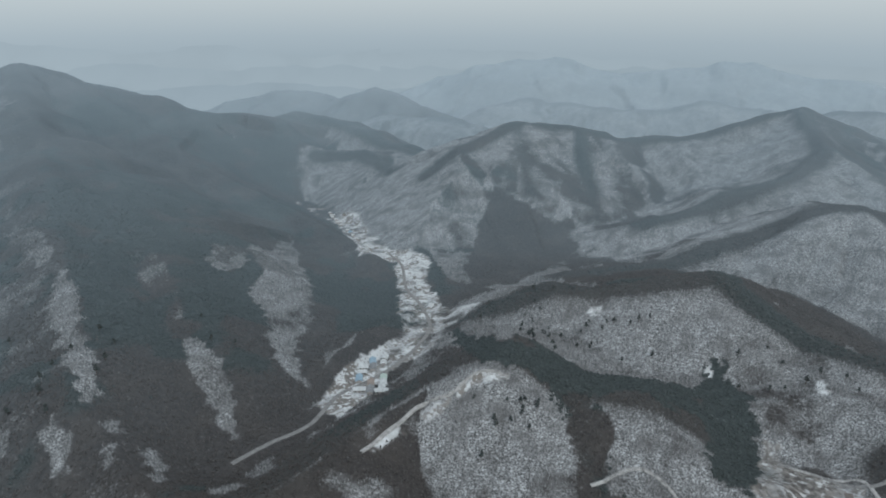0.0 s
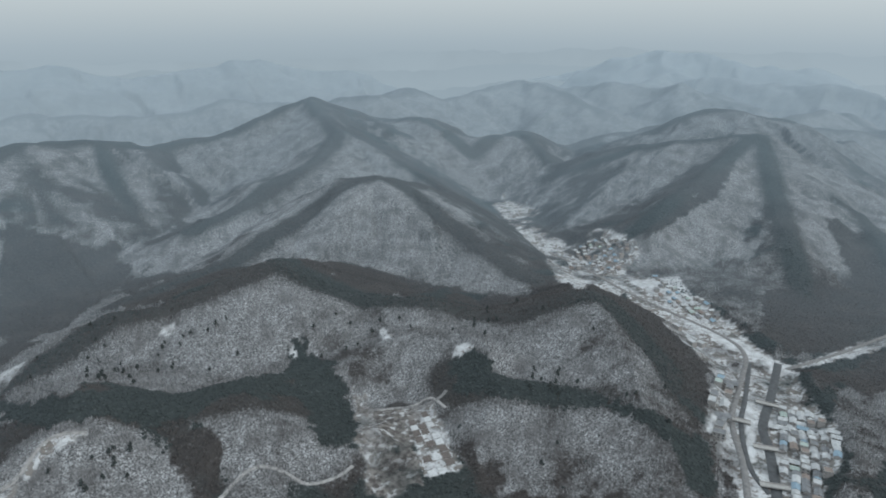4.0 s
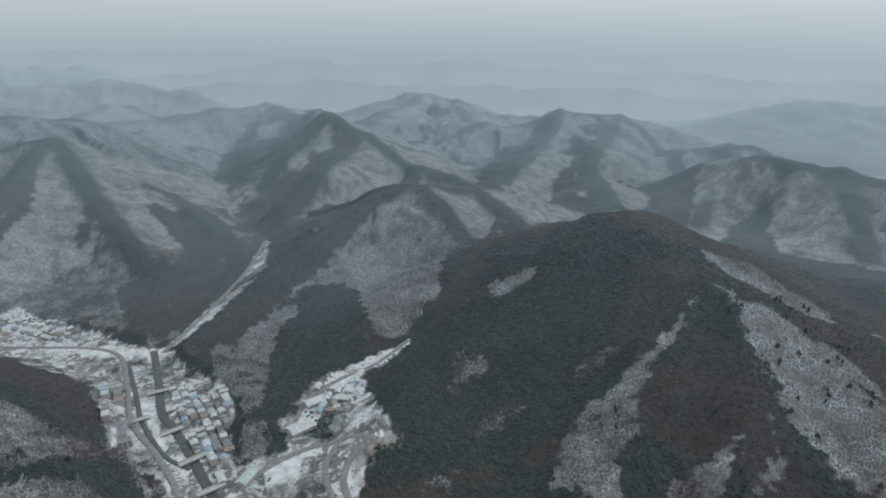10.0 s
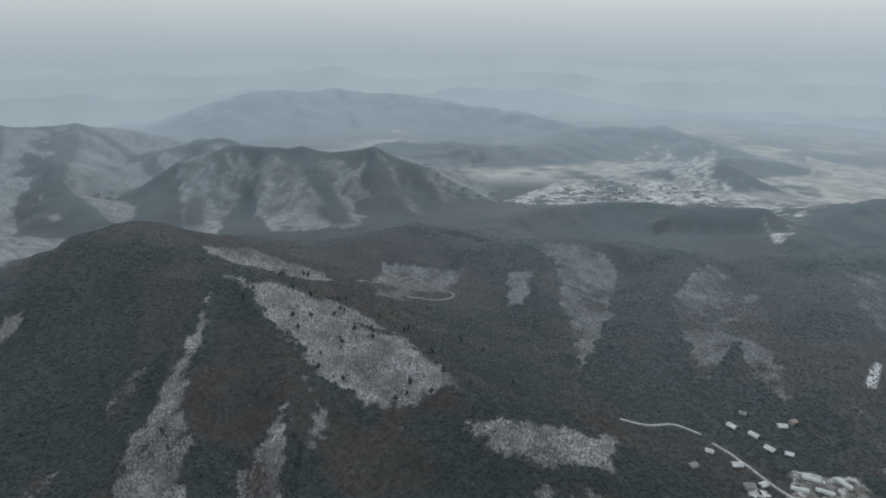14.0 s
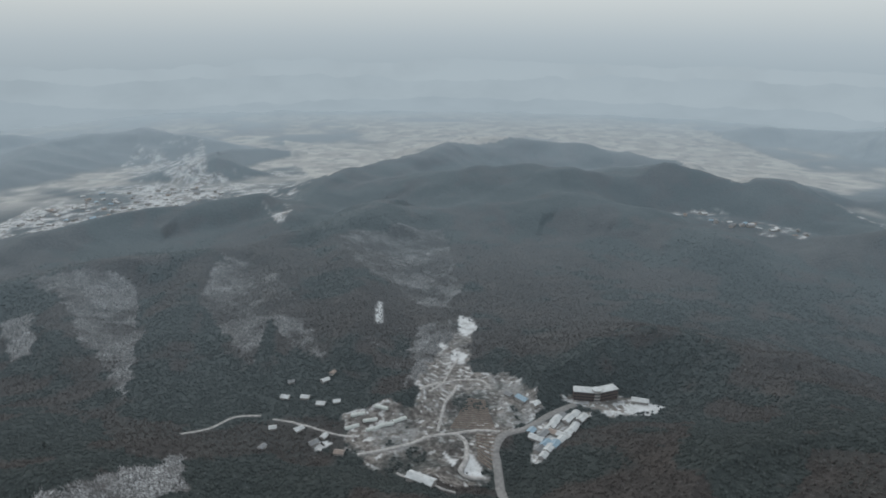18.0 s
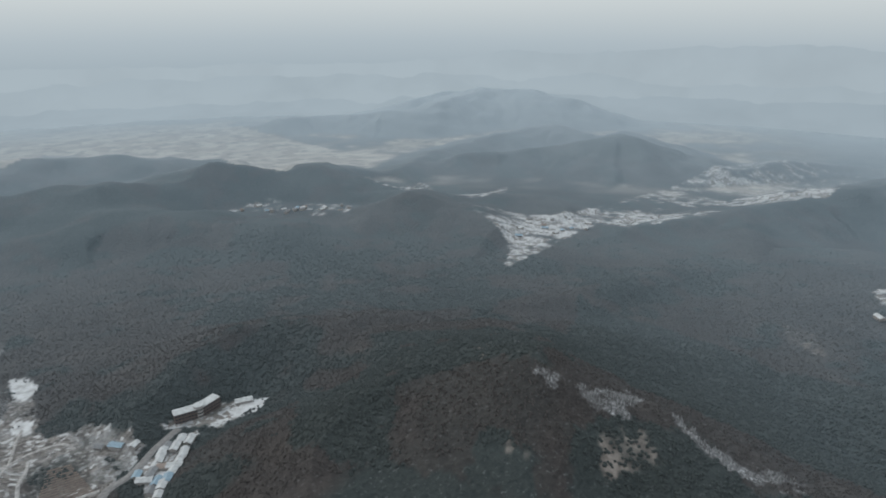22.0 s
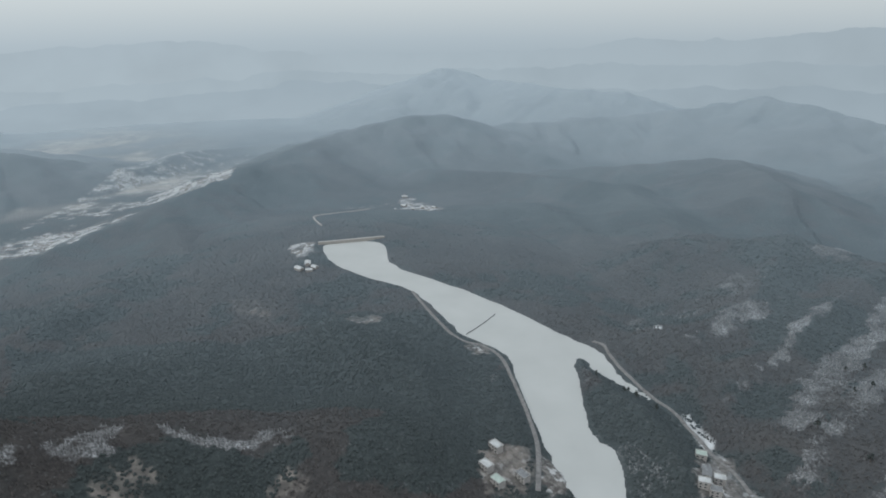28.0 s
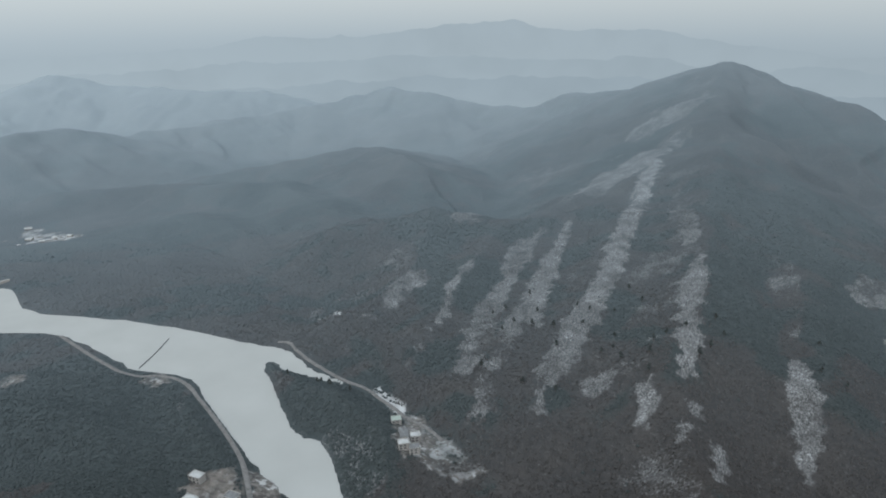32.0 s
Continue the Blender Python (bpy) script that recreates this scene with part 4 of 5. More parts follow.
rise_out, rise_round = np.gradient(even_z, RINGS, axis=0), np.gradient(gz, turns, axis=1) / np.maximum(gr, 1.0)
dzx, dzy = rise_out * np.sin(gb) + rise_round * np.cos(gb), rise_out * np.cos(gb) - rise_round * np.sin(gb)
steep = np.hypot(dzx, dzy)
facing = (dzx * 0.75 + dzy * 0.66) / np.maximum(steep, 0.05) * np.clip(steep / 0.15, 0, 1)
patchy = 0.5 * lattice(gx, gy, 160, 11) + 0.35 * lattice(gx, gy, 60, 12) + 0.4 * lattice(gx, gy, 20, 13) + 0.25 * lattice(gx, gy, 9, 17)
snow = np.clip((facing * 0.7 + 0.4 * patchy + 0.12 - 1.2 * (1 - snowy)) * 2.4, 0, 1) * (0.35 + 0.65 * snowy)
pine = np.clip((0.55 * lattice(gx, gy, 220, 14) + 0.45 * lattice(gx, gy, 70, 15) + 0.4 * lattice(gx, gy, 25, 16) - 0.1 - 0.2 * np.clip((snowy - 0.75) * 5, 0, 1) - 0.35 * facing * snowy + 0.25 * (1 - snowy)) * 3, 0, 1)
clear = np.zeros_like(gx)
dirt, field, open_plain, earth = np.zeros_like(gx), np.zeros_like(gx), np.zeros_like(gx), np.zeros_like(gx)
# the snow lies in streaks down the slopes
streak = np.zeros_like(gx)
for k in range(-5, 6):
    streak += lattice(gx + dzx / np.maximum(steep, 0.02) * k * 4.5, gy + dzy / np.maximum(steep, 0.02) * k * 4.5, 6.5, 18)
streak = streak / 11 * 2.6
ragged = 9 * lattice(gx, gy, 26, 21) + 9 * lattice(gx, gy, 11, 22) + 8 * lattice(gx, gy, 5.5, 24) + 4 * streak
for kind, outline in PATCHES:
    lo, hi = outline.min(0) - 60, outline.max(0) + 60
    w = np.nonzero((gx > lo[0]) & (gx < hi[0]) & (gy > lo[1]) & (gy < hi[1]))
    if not len(w[0]):
        continue
    d, _ = along(gx[w], gy[w], np.vstack([outline, outline[:1]]))
    soft = 0.5 if kind == "clearing" else 6.0 if kind in ("snow", "thin") else 3.5 if kind in ("snow", "thin", "pine", "bare", "earth") else 2.0
    d = np.where(inside(gx[w], gy[w], outline), d, -d) + ragged[w] * (0.55 if soft > 3 else 0.0 if soft < 1 else 0.35)
    m = np.clip(0.5 + d / soft, 0, 1)
    if kind == "snow":
        snow[w] = np.maximum(snow[w], m * np.clip(0.8 + 0.7 * patchy[w], 0, 1))
        pine[w] = pine[w] * (1 - m)
    elif kind == "thin":
        snow[w] = np.where(m > 0.5, np.clip(m * (0.56 + 0.6 * patchy[w]), 0, 0.8), snow[w])
        pine[w] = pine[w] * (1 - 0.8 * m)
    elif kind == "clearing":
        clear[w] = np.maximum(clear[w], m)
    elif kind == "earth":
        earth[w] = np.maximum(earth[w], m * np.clip(0.5 + 1.3 * patchy[w], 0, 1))
    elif kind == "pine":
        snow[w], pine[w] = snow[w] * (1 - m), np.maximum(pine[w], m)
    elif kind == "bare":
        snow[w], pine[w] = snow[w] * (1 - m * 0.95), pine[w] * (1 - m * 0.7)
    elif kind == "field":
        far_off = np.clip((np.hypot(gx[w], gy[w]) - 1000) / 300, 0, 1)
        m = m * (1 - far_off * np.clip(0.45 - 2.2 * patchy[w], 0, 1)) * np.clip(0.85 + 1.3 * patchy[w], 0.15, 1)
        field[w] = np.maximum(field[w], m)
    elif kind == "plain":
        open_plain[w] = np.maximum(open_plain[w], m)
    else:
        dirt[w] = np.maximum(dirt[w], m * np.clip(0.8 + 1.2 * patchy[w], 0.2, 1))
bearing = np.degrees(np.arctan2(gx, gy)) % 360
reach = np.hypot(gx, gy)
low_land = np.clip(1.2 - (gz - floor_level(reach)) / 7, 0, 1) * np.clip((reach - 1900) / 250, 0, 1) * np.clip((bearing - 132) / 10, 0, 1) * np.clip((262 - bearing) / 8, 0, 1)
open_plain = np.maximum(open_plain, low_land * np.clip(0.75 + 1.2 * lattice(gx, gy, 210, 27) + 0.5 * lattice(gx, gy, 60, 28), 0, 1))
crown = np.clip(band * 1.6, 0, 1)
snow = snow * (1 - 0.12 * np.clip((reach - 950) / 400, 0, 1)) * (1 - crown) * np.clip(0.9 + 0.28 * streak + 0.3 * patchy, 0.15, 1)
pine = np.maximum(pine, crown * np.clip(0.6 + 0.6 * lattice(gx, gy, 140, 23), 0, 1))
# haze painted into the base colour, thicker with distance and varied by bearing
haze_tint = np.clip(haze_amount, 0, 1) ** 0.8 * 0.7
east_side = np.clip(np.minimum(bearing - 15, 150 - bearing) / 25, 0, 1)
far_haze = np.clip((reach - 1900) / 2050, 0, 1) ** 0.9 * 0.96 * (1 - 0.12 * east_side * np.clip((4300 - reach) / 800, 0, 1)) * np.clip((gz - floor_level(reach)) / 30 + 0.6 + 0.4 * np.clip((reach - 2700) / 900, 0, 1), 0.6, 1)
far_haze = far_haze * (1 - 0.4 * open_plain * np.clip((4000 - reach) / 700, 0, 1))
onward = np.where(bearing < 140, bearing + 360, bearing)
haze_sector = np.clip(np.minimum(onward - 140, 378 - onward) / 25, 0, 1)
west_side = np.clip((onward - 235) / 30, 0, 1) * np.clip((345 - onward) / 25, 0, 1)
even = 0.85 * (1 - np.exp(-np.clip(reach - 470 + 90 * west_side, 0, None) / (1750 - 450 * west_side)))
haze_tint = haze_tint * (0.65 - 0.65 * haze_sector) + even * (0.4 + 0.6 * haze_sector)
haze_tint = haze_tint * (1 - 0.45 * np.maximum(np.maximum(field, dirt), 0.9 * open_plain))


def sheet(name, xs, zs, mat, layers):
    rows, cols = xs[0].shape
    me = bpy.data.meshes.new(name)
    co = np.stack([xs[0], xs[1], zs], -1).reshape(-1, 3)
    i = np.arange(rows * cols).reshape(rows, cols)
    quads = np.stack([i[:-1, :-1], i[:-1, 1:], i[1:, 1:], i[1:, :-1]], -1).reshape(-1, 4)
    me.vertices.add(len(co))
    me.vertices.foreach_set("co", co.astype(np.float32).ravel())
    me.loops.add(quads.size)
    me.loops.foreach_set("vertex_index", quads.astype(np.int32).ravel())
    me.polygons.add(len(quads))
    me.polygons.foreach_set("loop_start", np.arange(0, quads.size, 4, dtype=np.int32))
    me.update(calc_edges=True)
    me.polygons.foreach_set("use_smooth", np.ones(len(quads), bool))
    for key, value in layers.items():
        a = me.attributes.new(key, "FLOAT", "POINT")
        a.data.foreach_set("value", value.astype(np.float32).ravel())
    me.materials.append(mat)
    return new(name, me)


ground = tagged(sheet("ground", (gx, gy), gz, GROUND, {"snow": snow, "pine": pine, "haze_tint": haze_tint, "far_haze": far_haze, "earth": earth, "clear": clear, "field": field, "dirt": dirt, "plain": open_plain}),
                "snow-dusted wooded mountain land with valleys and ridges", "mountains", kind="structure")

# ---- the frozen reservoir ----
bm = bmesh.new()
bm.faces.new([bm.verts.new((x, y, WATER)) for x, y in SHORE])
bmesh.ops.triangulate(bm, faces=bm.faces[:])
me = bpy.data.meshes.new("water")
bm.to_mesh(me)
me.materials.append(ICE)
tagged(new("water", me), "frozen reservoir covered with pale snowy ice", "reservoir", kind="structure")


def ground_at(x, y, what=None):
    """The ground's height, or one of its layers, at plan points."""
    what = gz if what is None else what
    x, y = np.atleast_1d(np.asarray(x, float)), np.atleast_1d(np.asarray(y, float))
    r, b = np.hypot(x, y), np.arctan2(x, y) % (2 * np.pi) / (2 * np.pi) * SPOKES
    i, j = np.clip(np.searchsorted(RINGS, r) - 1, 0, len(RINGS) - 2), np.clip(b.astype(int), 0, SPOKES - 1)
    u, v = (r - RINGS[i]) / (RINGS[i + 1] - RINGS[i]), b - j
    return (what[i, j] * (1 - u) + what[i + 1, j] * u) * (1 - v) + (what[i, j + 1] * (1 - u) + what[i + 1, j + 1] * u) * v


# ---- far ranges, a glowing backdrop near the end of the ground with painted haze ----
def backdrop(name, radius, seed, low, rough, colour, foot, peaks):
    """A glowing ring of far skyline with haze painted in, paler towards its foot. peaks: (bearing in degrees, width in
    degrees, height in metres).
    """
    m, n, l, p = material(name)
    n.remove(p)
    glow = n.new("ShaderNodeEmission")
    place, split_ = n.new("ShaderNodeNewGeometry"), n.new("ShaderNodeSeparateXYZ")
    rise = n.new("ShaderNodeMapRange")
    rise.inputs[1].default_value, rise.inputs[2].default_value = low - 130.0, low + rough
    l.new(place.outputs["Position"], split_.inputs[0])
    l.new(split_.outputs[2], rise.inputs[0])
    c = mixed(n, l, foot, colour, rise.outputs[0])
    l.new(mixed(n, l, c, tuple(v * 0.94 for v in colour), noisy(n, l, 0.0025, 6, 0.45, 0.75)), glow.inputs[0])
    # the painted haze glows brighter towards the south-west
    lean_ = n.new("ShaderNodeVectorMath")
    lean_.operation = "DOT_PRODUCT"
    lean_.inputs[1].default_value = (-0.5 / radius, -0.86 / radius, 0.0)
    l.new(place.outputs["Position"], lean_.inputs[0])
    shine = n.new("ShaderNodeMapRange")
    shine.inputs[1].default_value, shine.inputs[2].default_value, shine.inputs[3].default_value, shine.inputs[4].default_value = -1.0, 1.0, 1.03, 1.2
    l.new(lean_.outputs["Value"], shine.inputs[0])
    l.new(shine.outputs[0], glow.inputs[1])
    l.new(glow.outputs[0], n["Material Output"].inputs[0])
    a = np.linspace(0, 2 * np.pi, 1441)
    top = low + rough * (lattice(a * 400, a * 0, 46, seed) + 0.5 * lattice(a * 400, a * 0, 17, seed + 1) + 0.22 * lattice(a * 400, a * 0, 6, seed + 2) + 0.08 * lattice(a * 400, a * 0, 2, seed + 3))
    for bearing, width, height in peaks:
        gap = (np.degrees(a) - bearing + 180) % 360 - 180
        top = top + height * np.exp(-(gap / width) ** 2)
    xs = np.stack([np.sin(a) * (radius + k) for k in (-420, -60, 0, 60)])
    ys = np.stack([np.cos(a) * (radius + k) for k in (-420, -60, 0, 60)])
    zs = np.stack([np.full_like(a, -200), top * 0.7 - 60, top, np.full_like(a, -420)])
    return tagged(sheet(name, (xs, ys), zs, m, {}), "glowing backdrop of far mountains with pale blue haze painted in", "mountains", kind="structure")


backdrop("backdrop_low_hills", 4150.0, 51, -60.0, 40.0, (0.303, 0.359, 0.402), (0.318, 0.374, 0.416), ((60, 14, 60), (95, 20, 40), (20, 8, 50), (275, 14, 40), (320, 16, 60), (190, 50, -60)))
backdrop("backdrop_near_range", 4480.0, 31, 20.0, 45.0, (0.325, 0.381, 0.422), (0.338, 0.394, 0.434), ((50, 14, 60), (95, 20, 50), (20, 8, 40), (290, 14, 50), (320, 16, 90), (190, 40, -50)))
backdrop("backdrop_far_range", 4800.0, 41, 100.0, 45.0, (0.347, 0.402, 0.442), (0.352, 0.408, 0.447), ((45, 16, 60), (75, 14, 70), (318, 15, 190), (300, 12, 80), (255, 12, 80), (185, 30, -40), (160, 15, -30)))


# ---- roads and streams laid on the ground ----
ASPHALT = plain("worn_asphalt", (0.17, 0.17, 0.17), 0.85, 0.0, 0.3, 0.3)
LANE = plain("snowy_lane", (0.29, 0.288, 0.284), 0.9, 0.0, 0.35, 0.25)
STREAM = plain("dark_stream_bed", (0.045, 0.05, 0.055), 0.5, 0.0, 0.4, 0.2)


TRACKS = []


def track(kind, width, line):
    line = np.array(line, float)
    TRACKS.append(line)
    pts = []
    for k in range(len(line) - 1):
        a, b, c, d = line[max(0, k - 1)], line[k], line[k + 1], line[min(len(line) - 1, k + 2)]
        steps = max(2, int(np.hypot(*(c - b)) / 4))
        for s in np.arange(steps) / steps:
            pts.append(0.5 * (2 * b + (c - a) * s + (2 * a - 5 * b + 4 * c - d) * s * s + (3 * b - a - 3 * c + d) * s ** 3))
    pts = np.array(pts + [line[-1]])
    way = np.gradient(pts, axis=0)
    side = np.stack([-way[:, 1], way[:, 0]], 1) / np.maximum(np.hypot(*way.T), 1e-6)[:, None]
    rows = [pts + side * width * s for s in (-0.62, -0.5, 0.0, 0.5, 0.62)]
    xs, ys = np.stack([r[:, 0] for r in rows]), np.stack([r[:, 1] for r in rows])
    zs = np.stack([ground_at(r[:, 0], r[:, 1]) for r in rows])
    zs = np.maximum(zs, zs[2]) + (0.45 if kind != "river" else 0.3)
    zs[[0, 4]] -= 1.6
    mat = {"road": ASPHALT, "lane": LANE}.get(kind, STREAM)
    label = "narrow grey valley road with snowy verges" if kind == "road" else "snow-covered farm lane" if kind == "lane" else "dark embanked stream between snowy banks"
    return tagged(sheet(kind, (xs, ys), zs, mat, {}), label, kind, kind="structure")


track("road", 5, [(-146, 514), (-115, 543), (-80, 573), (-55, 631), (-17, 667), (25, 724), (61, 814), (54, 903), (35, 985), (31, 1110), (9, 1185)])
track("river", 9, [(824, 210), (724, 185), (649, 168), (609, 148), (552, 123), (515, 108), (483, 93), (461, 80)])
track("river", 5, [(797, 236), (694, 203), (637, 186), (565, 151), (534, 122)])
track("road", 6, [(1021, 712), (980, 600), (924, 487), (889, 389), (858, 296), (816, 249), (726, 221), (638, 196), (565, 157), (500, 127), (464, 112)])
track("road", 6, [(495, 84), (534, 34), (544, -11), (511, -48)])
track("road", 6, [(511, -43), (499, -24), (477, -15), (454, -19)])
track("road", 5, [(519, -5), (484, 0), (454, -7)])
track("road", 5, [(558, 35), (640, 13), (682, -28), (712, -72), (773, -123)])
track("road", 5, [(813, 197), (897, 172), (985, 149), (1162, 112), (1354, 91)])
track("road", 8, [(-129, -414), (-141, -482), (-145, -506), (-160, -527), (-187, -535), (-219, -557), (-253, -574)])
track("road", 4, [(370, 478), (393, 462), (427, 434), (441, 431)])
track("lane", 3.6, [(-157, -533), (-135, -539), (-111, -537), (-88, -537), (-64, -528), (-37, -523), (-13, -520)])
track("lane", 4, [(-111, -537), (-119, -523), (-115, -495), (-104, -473), (-126, -467)])
track("lane", 3.2, [(-86, -602), (-122, -645), (-162, -644), (-170, -621)])
track("lane", 2.8, [(153, -560), (131, -577), (111, -606), (83, -606)])
track("lane", 2.6, [(70, -596), (38, -579), (7, -556), (-13, -548)])
track("lane", 3, [(-133, -634), (-108, -582), (-95, -544)])
track("lane", 2.8, [(-47, -486), (-69, -435), (-90, -427)])
track("lane", 2.6, [(-149, -704), (-135, -679), (-114, -634), (-95, -601)])
track("lane", 4, [(458, 42), (481, 55), (496, 67)])
track("lane", 3, [(175, 447), (203, 457), (225, 455), (240, 439), (251, 418), (275, 408), (295, 409)])
track("lane", 2.6, [(377, 472), (403, 455), (427, 444), (423, 414)])
track("lane", 3, [(-24, 475), (29, 535), (63, 544), (93, 560), (120, 551)])
track("road", 4.5, [(-912, 105), (-812, 125), (-744, 146), (-722, 173), (-691, 188), (-643, 188), (-586, 187), (-535, 183), (-501, 177), (-441, 158)])
track("road", 4, [(-709, 317), (-689, 324), (-642, 324), (-596, 329), (-560, 336), (-528, 341), (-491, 342), (-466, 340), (-436, 344), (-408, 342)])
track("lane", 4, [(-1300, -35), (-1423, -54), (-1452, -13), (-1483, 53), (-1545, 126)])
track("road", 3, [(580, -664), (601, -808), (564, -817), (502, -801), (517, -700)])


# ---- woods ----
def wood(name, label, mat, x, y, height, radius, rows, sides):
    """Many small trees as one mesh. rows: (share of height, share of radius) from the foot to the tip."""
    n = len(x)
    if not n:
        return None
    rng = np.random.RandomState(len(name) + n)
    z = ground_at(x, y)
    turn = rng.uniform(0, 6.28, n)
    co, quads = [], []
    levels = len(rows)
    for k, (h, r) in enumerate(rows):
        for s in range(sides):
            a = turn + 2 * np.pi * s / sides + 0.4 * k
            rr = radius * r * rng.uniform(0.72, 1.25, n)
            co.append(np.stack([x + rr * np.cos(a), y + rr * np.sin(a), z + height * h * rng.uniform(0.93, 1.07, n) - 0.3], 1))
    per = levels * sides + 1
    lean = rng.uniform(-0.12, 0.12, (2, n)) * height
    co.append(np.stack([x + lean[0], y + lean[1], z + height], 1))
    co = np.stack(co, 1).reshape(-1, 3)
    tris = []
    for k in range(levels - 1):
        for s in range(sides):
            a, b, c, d = k * sides + s, k * sides + (s + 1) % sides, (k + 1) * sides + (s + 1) % sides, (k + 1) * sides + s
            tris += [(a, b, c), (a, c, d)]
    for s in range(sides):
        tris.append(((levels - 1) * sides + s, (levels - 1) * sides + (s + 1) % sides, per - 1))
    tri = (np.arange(n)[:, None, None] * per + np.array(tris)[None]).reshape(-1, 3)
    me = bpy.data.meshes.new(name)
    me.vertices.add(len(co))
    me.vertices.foreach_set("co", co.astype(np.float32).ravel())
    me.loops.add(tri.size)
    me.loops.foreach_set("vertex_index", tri.astype(np.int32).ravel())
    me.polygons.add(len(tri))
    me.polygons.foreach_set("loop_start", np.arange(0, tri.size, 3, dtype=np.int32))
    me.update(calc_edges=True)
    # trees take over the haze painted on the ground under them
    for key, what in (("haze_tint", haze_tint), ("far_haze", far_haze)):
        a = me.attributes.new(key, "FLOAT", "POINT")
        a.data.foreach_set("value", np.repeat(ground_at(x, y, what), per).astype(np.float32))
    me.materials.append(mat)
    return tagged(new(name, me), label, "forest", kind="stuff")


rng = np.random.RandomState(5)
count = 540000
tr, ta = np.sqrt(rng.uniform(400.0 ** 2, 1450.0 ** 2, count)), rng.uniform(0, 2 * np.pi, count)
tx, ty = tr * np.sin(ta), tr * np.cos(ta)
keep = rng.uniform(0, 1, count) < np.clip((620.0 / tr) ** 1.5, 0, 1) * np.clip((1450.0 - tr) / 500, 0, 1)
keep &= (np.maximum(np.maximum(ground_at(tx, ty, field), ground_at(tx, ty, dirt)), ground_at(tx, ty, open_plain)) < 0.25) & ~inside(tx, ty, SHORE)
keep &= along(tx, ty, np.array(SHORE + SHORE[:1], float))[0] > 4
for ob in [o for o in scene.objects if o.name.startswith(("road", "river", "lane"))]:
    v = np.empty(len(ob.data.vertices) * 3)
    ob.data.vertices.foreach_get("co", v)
    v = v.reshape(5, -1, 3)[2][:, :2]
    d, _ = along(tx, ty, v[::2])
    keep &= d > 5
tx, ty, tr = tx[keep], ty[keep], tr[keep]
piny = ground_at(tx, ty, pine) + 0.12 * rng.uniform(-1, 1, len(tx)) > 0.5
lone = (~piny) & (rng.uniform(0, 1, len(tx)) < 0.008) & (lattice(tx, ty, 60, 51) > 0.2) & (tr < 800)
piny |= lone
white = ground_at(tx, ty, snow) > 0.3
thin = piny | ((rng.uniform(0, 1, len(tx)) < 0.8) & ~white)
piny &= ~(white & (tr >= 850))
size = rng.uniform(0.75, 1.25, len(tx))
for name, label, pick, mat, high, wide, rows, sides in (
        ("pine_wood", "dense dark green pine wood on the near slopes", piny & (tr < 850), PINE, 1.5, 1.8, ((0.0, 1.0), (0.62, 0.85)), 4),
        ("far_pine_wood", "dark green pine wood on the farther slopes", piny & (tr >= 850) & (tr < 1450), LIGHTENED_PINE, 1.3, 2.5, ((0.0, 1.0), (0.62, 0.8)), 4),
        ("bare_wood", "leafless grey-brown winter trees on the near slopes", ~piny & thin & (tr < 850), TWIGS, 1.9, 1.3, ((0.0, 1.0), (0.5, 0.75)), 3),
        ("far_bare_wood", "leafless grey-brown winter trees on the farther slopes", ~piny & thin & (tr >= 850) & (tr < 1450), TWIGS, 1.4, 1.6, ((0.0, 1.0), (0.5, 0.75)), 3)):
    wood(name, label, mat, tx[pick], ty[pick], high * size[pick], wide * size[pick], rows, sides)

# slender frosted stems standing in the snow
count = 640000
sr, sa = np.sqrt(rng.uniform(330.0 ** 2, 1150.0 ** 2, count)), rng.uniform(0, 2 * np.pi, count)
sx, sy = sr * np.sin(sa), sr * np.cos(sa)
keep = (ground_at(sx, sy, snow) > 0.22 + rng.uniform(0, 0.3, count)) & (np.maximum(ground_at(sx, sy, field), ground_at(sx, sy, dirt)) < 0.2) & ~inside(sx, sy, SHORE)
keep &= rng.uniform(0, 1, count) < np.clip((750.0 / sr) ** 1.5, 0, 1)
sx, sy = sx[keep], sy[keep]
size = rng.uniform(0.6, 1.3, len(sx))
wood("frosted_wood", "slender leafless trees with frosted stems on snowy slopes", STEMS, sx, sy, 3.5 * size, 0.5 * size, ((0.0, 1.0),), 3)


def part(name, bm, mat, parent, label=""):
    """Links a bmesh as one mesh under a thing or a part."""
    me = bpy.data.meshes.new(name)
    bmesh.ops.recalc_face_normals(bm, faces=bm.faces[:])
    bm.to_mesh(me)
    bm.free()
    me.materials.append(mat)
    ob = new(name, me)
    ob.parent = parent
    if label:
        tagged(ob, label)
    return ob


# ---- single pines that stand out on the near slopes ----
def crown_clump(bm, x, y, z, r, seed):
    pick = random.Random(seed)
    made = bmesh.ops.create_icosphere(bm, subdivisions=1, radius=r, matrix=pose(x, y, z, 0, 0, pick.uniform(0, 360)))
    for v in made["verts"]:
        v.co += Vector((pick.uniform(-0.3, 0.3), pick.uniform(-0.3, 0.3), pick.uniform(-0.25, 0.25))) * r
        v.co.z = z + (v.co.z - z) * 0.62


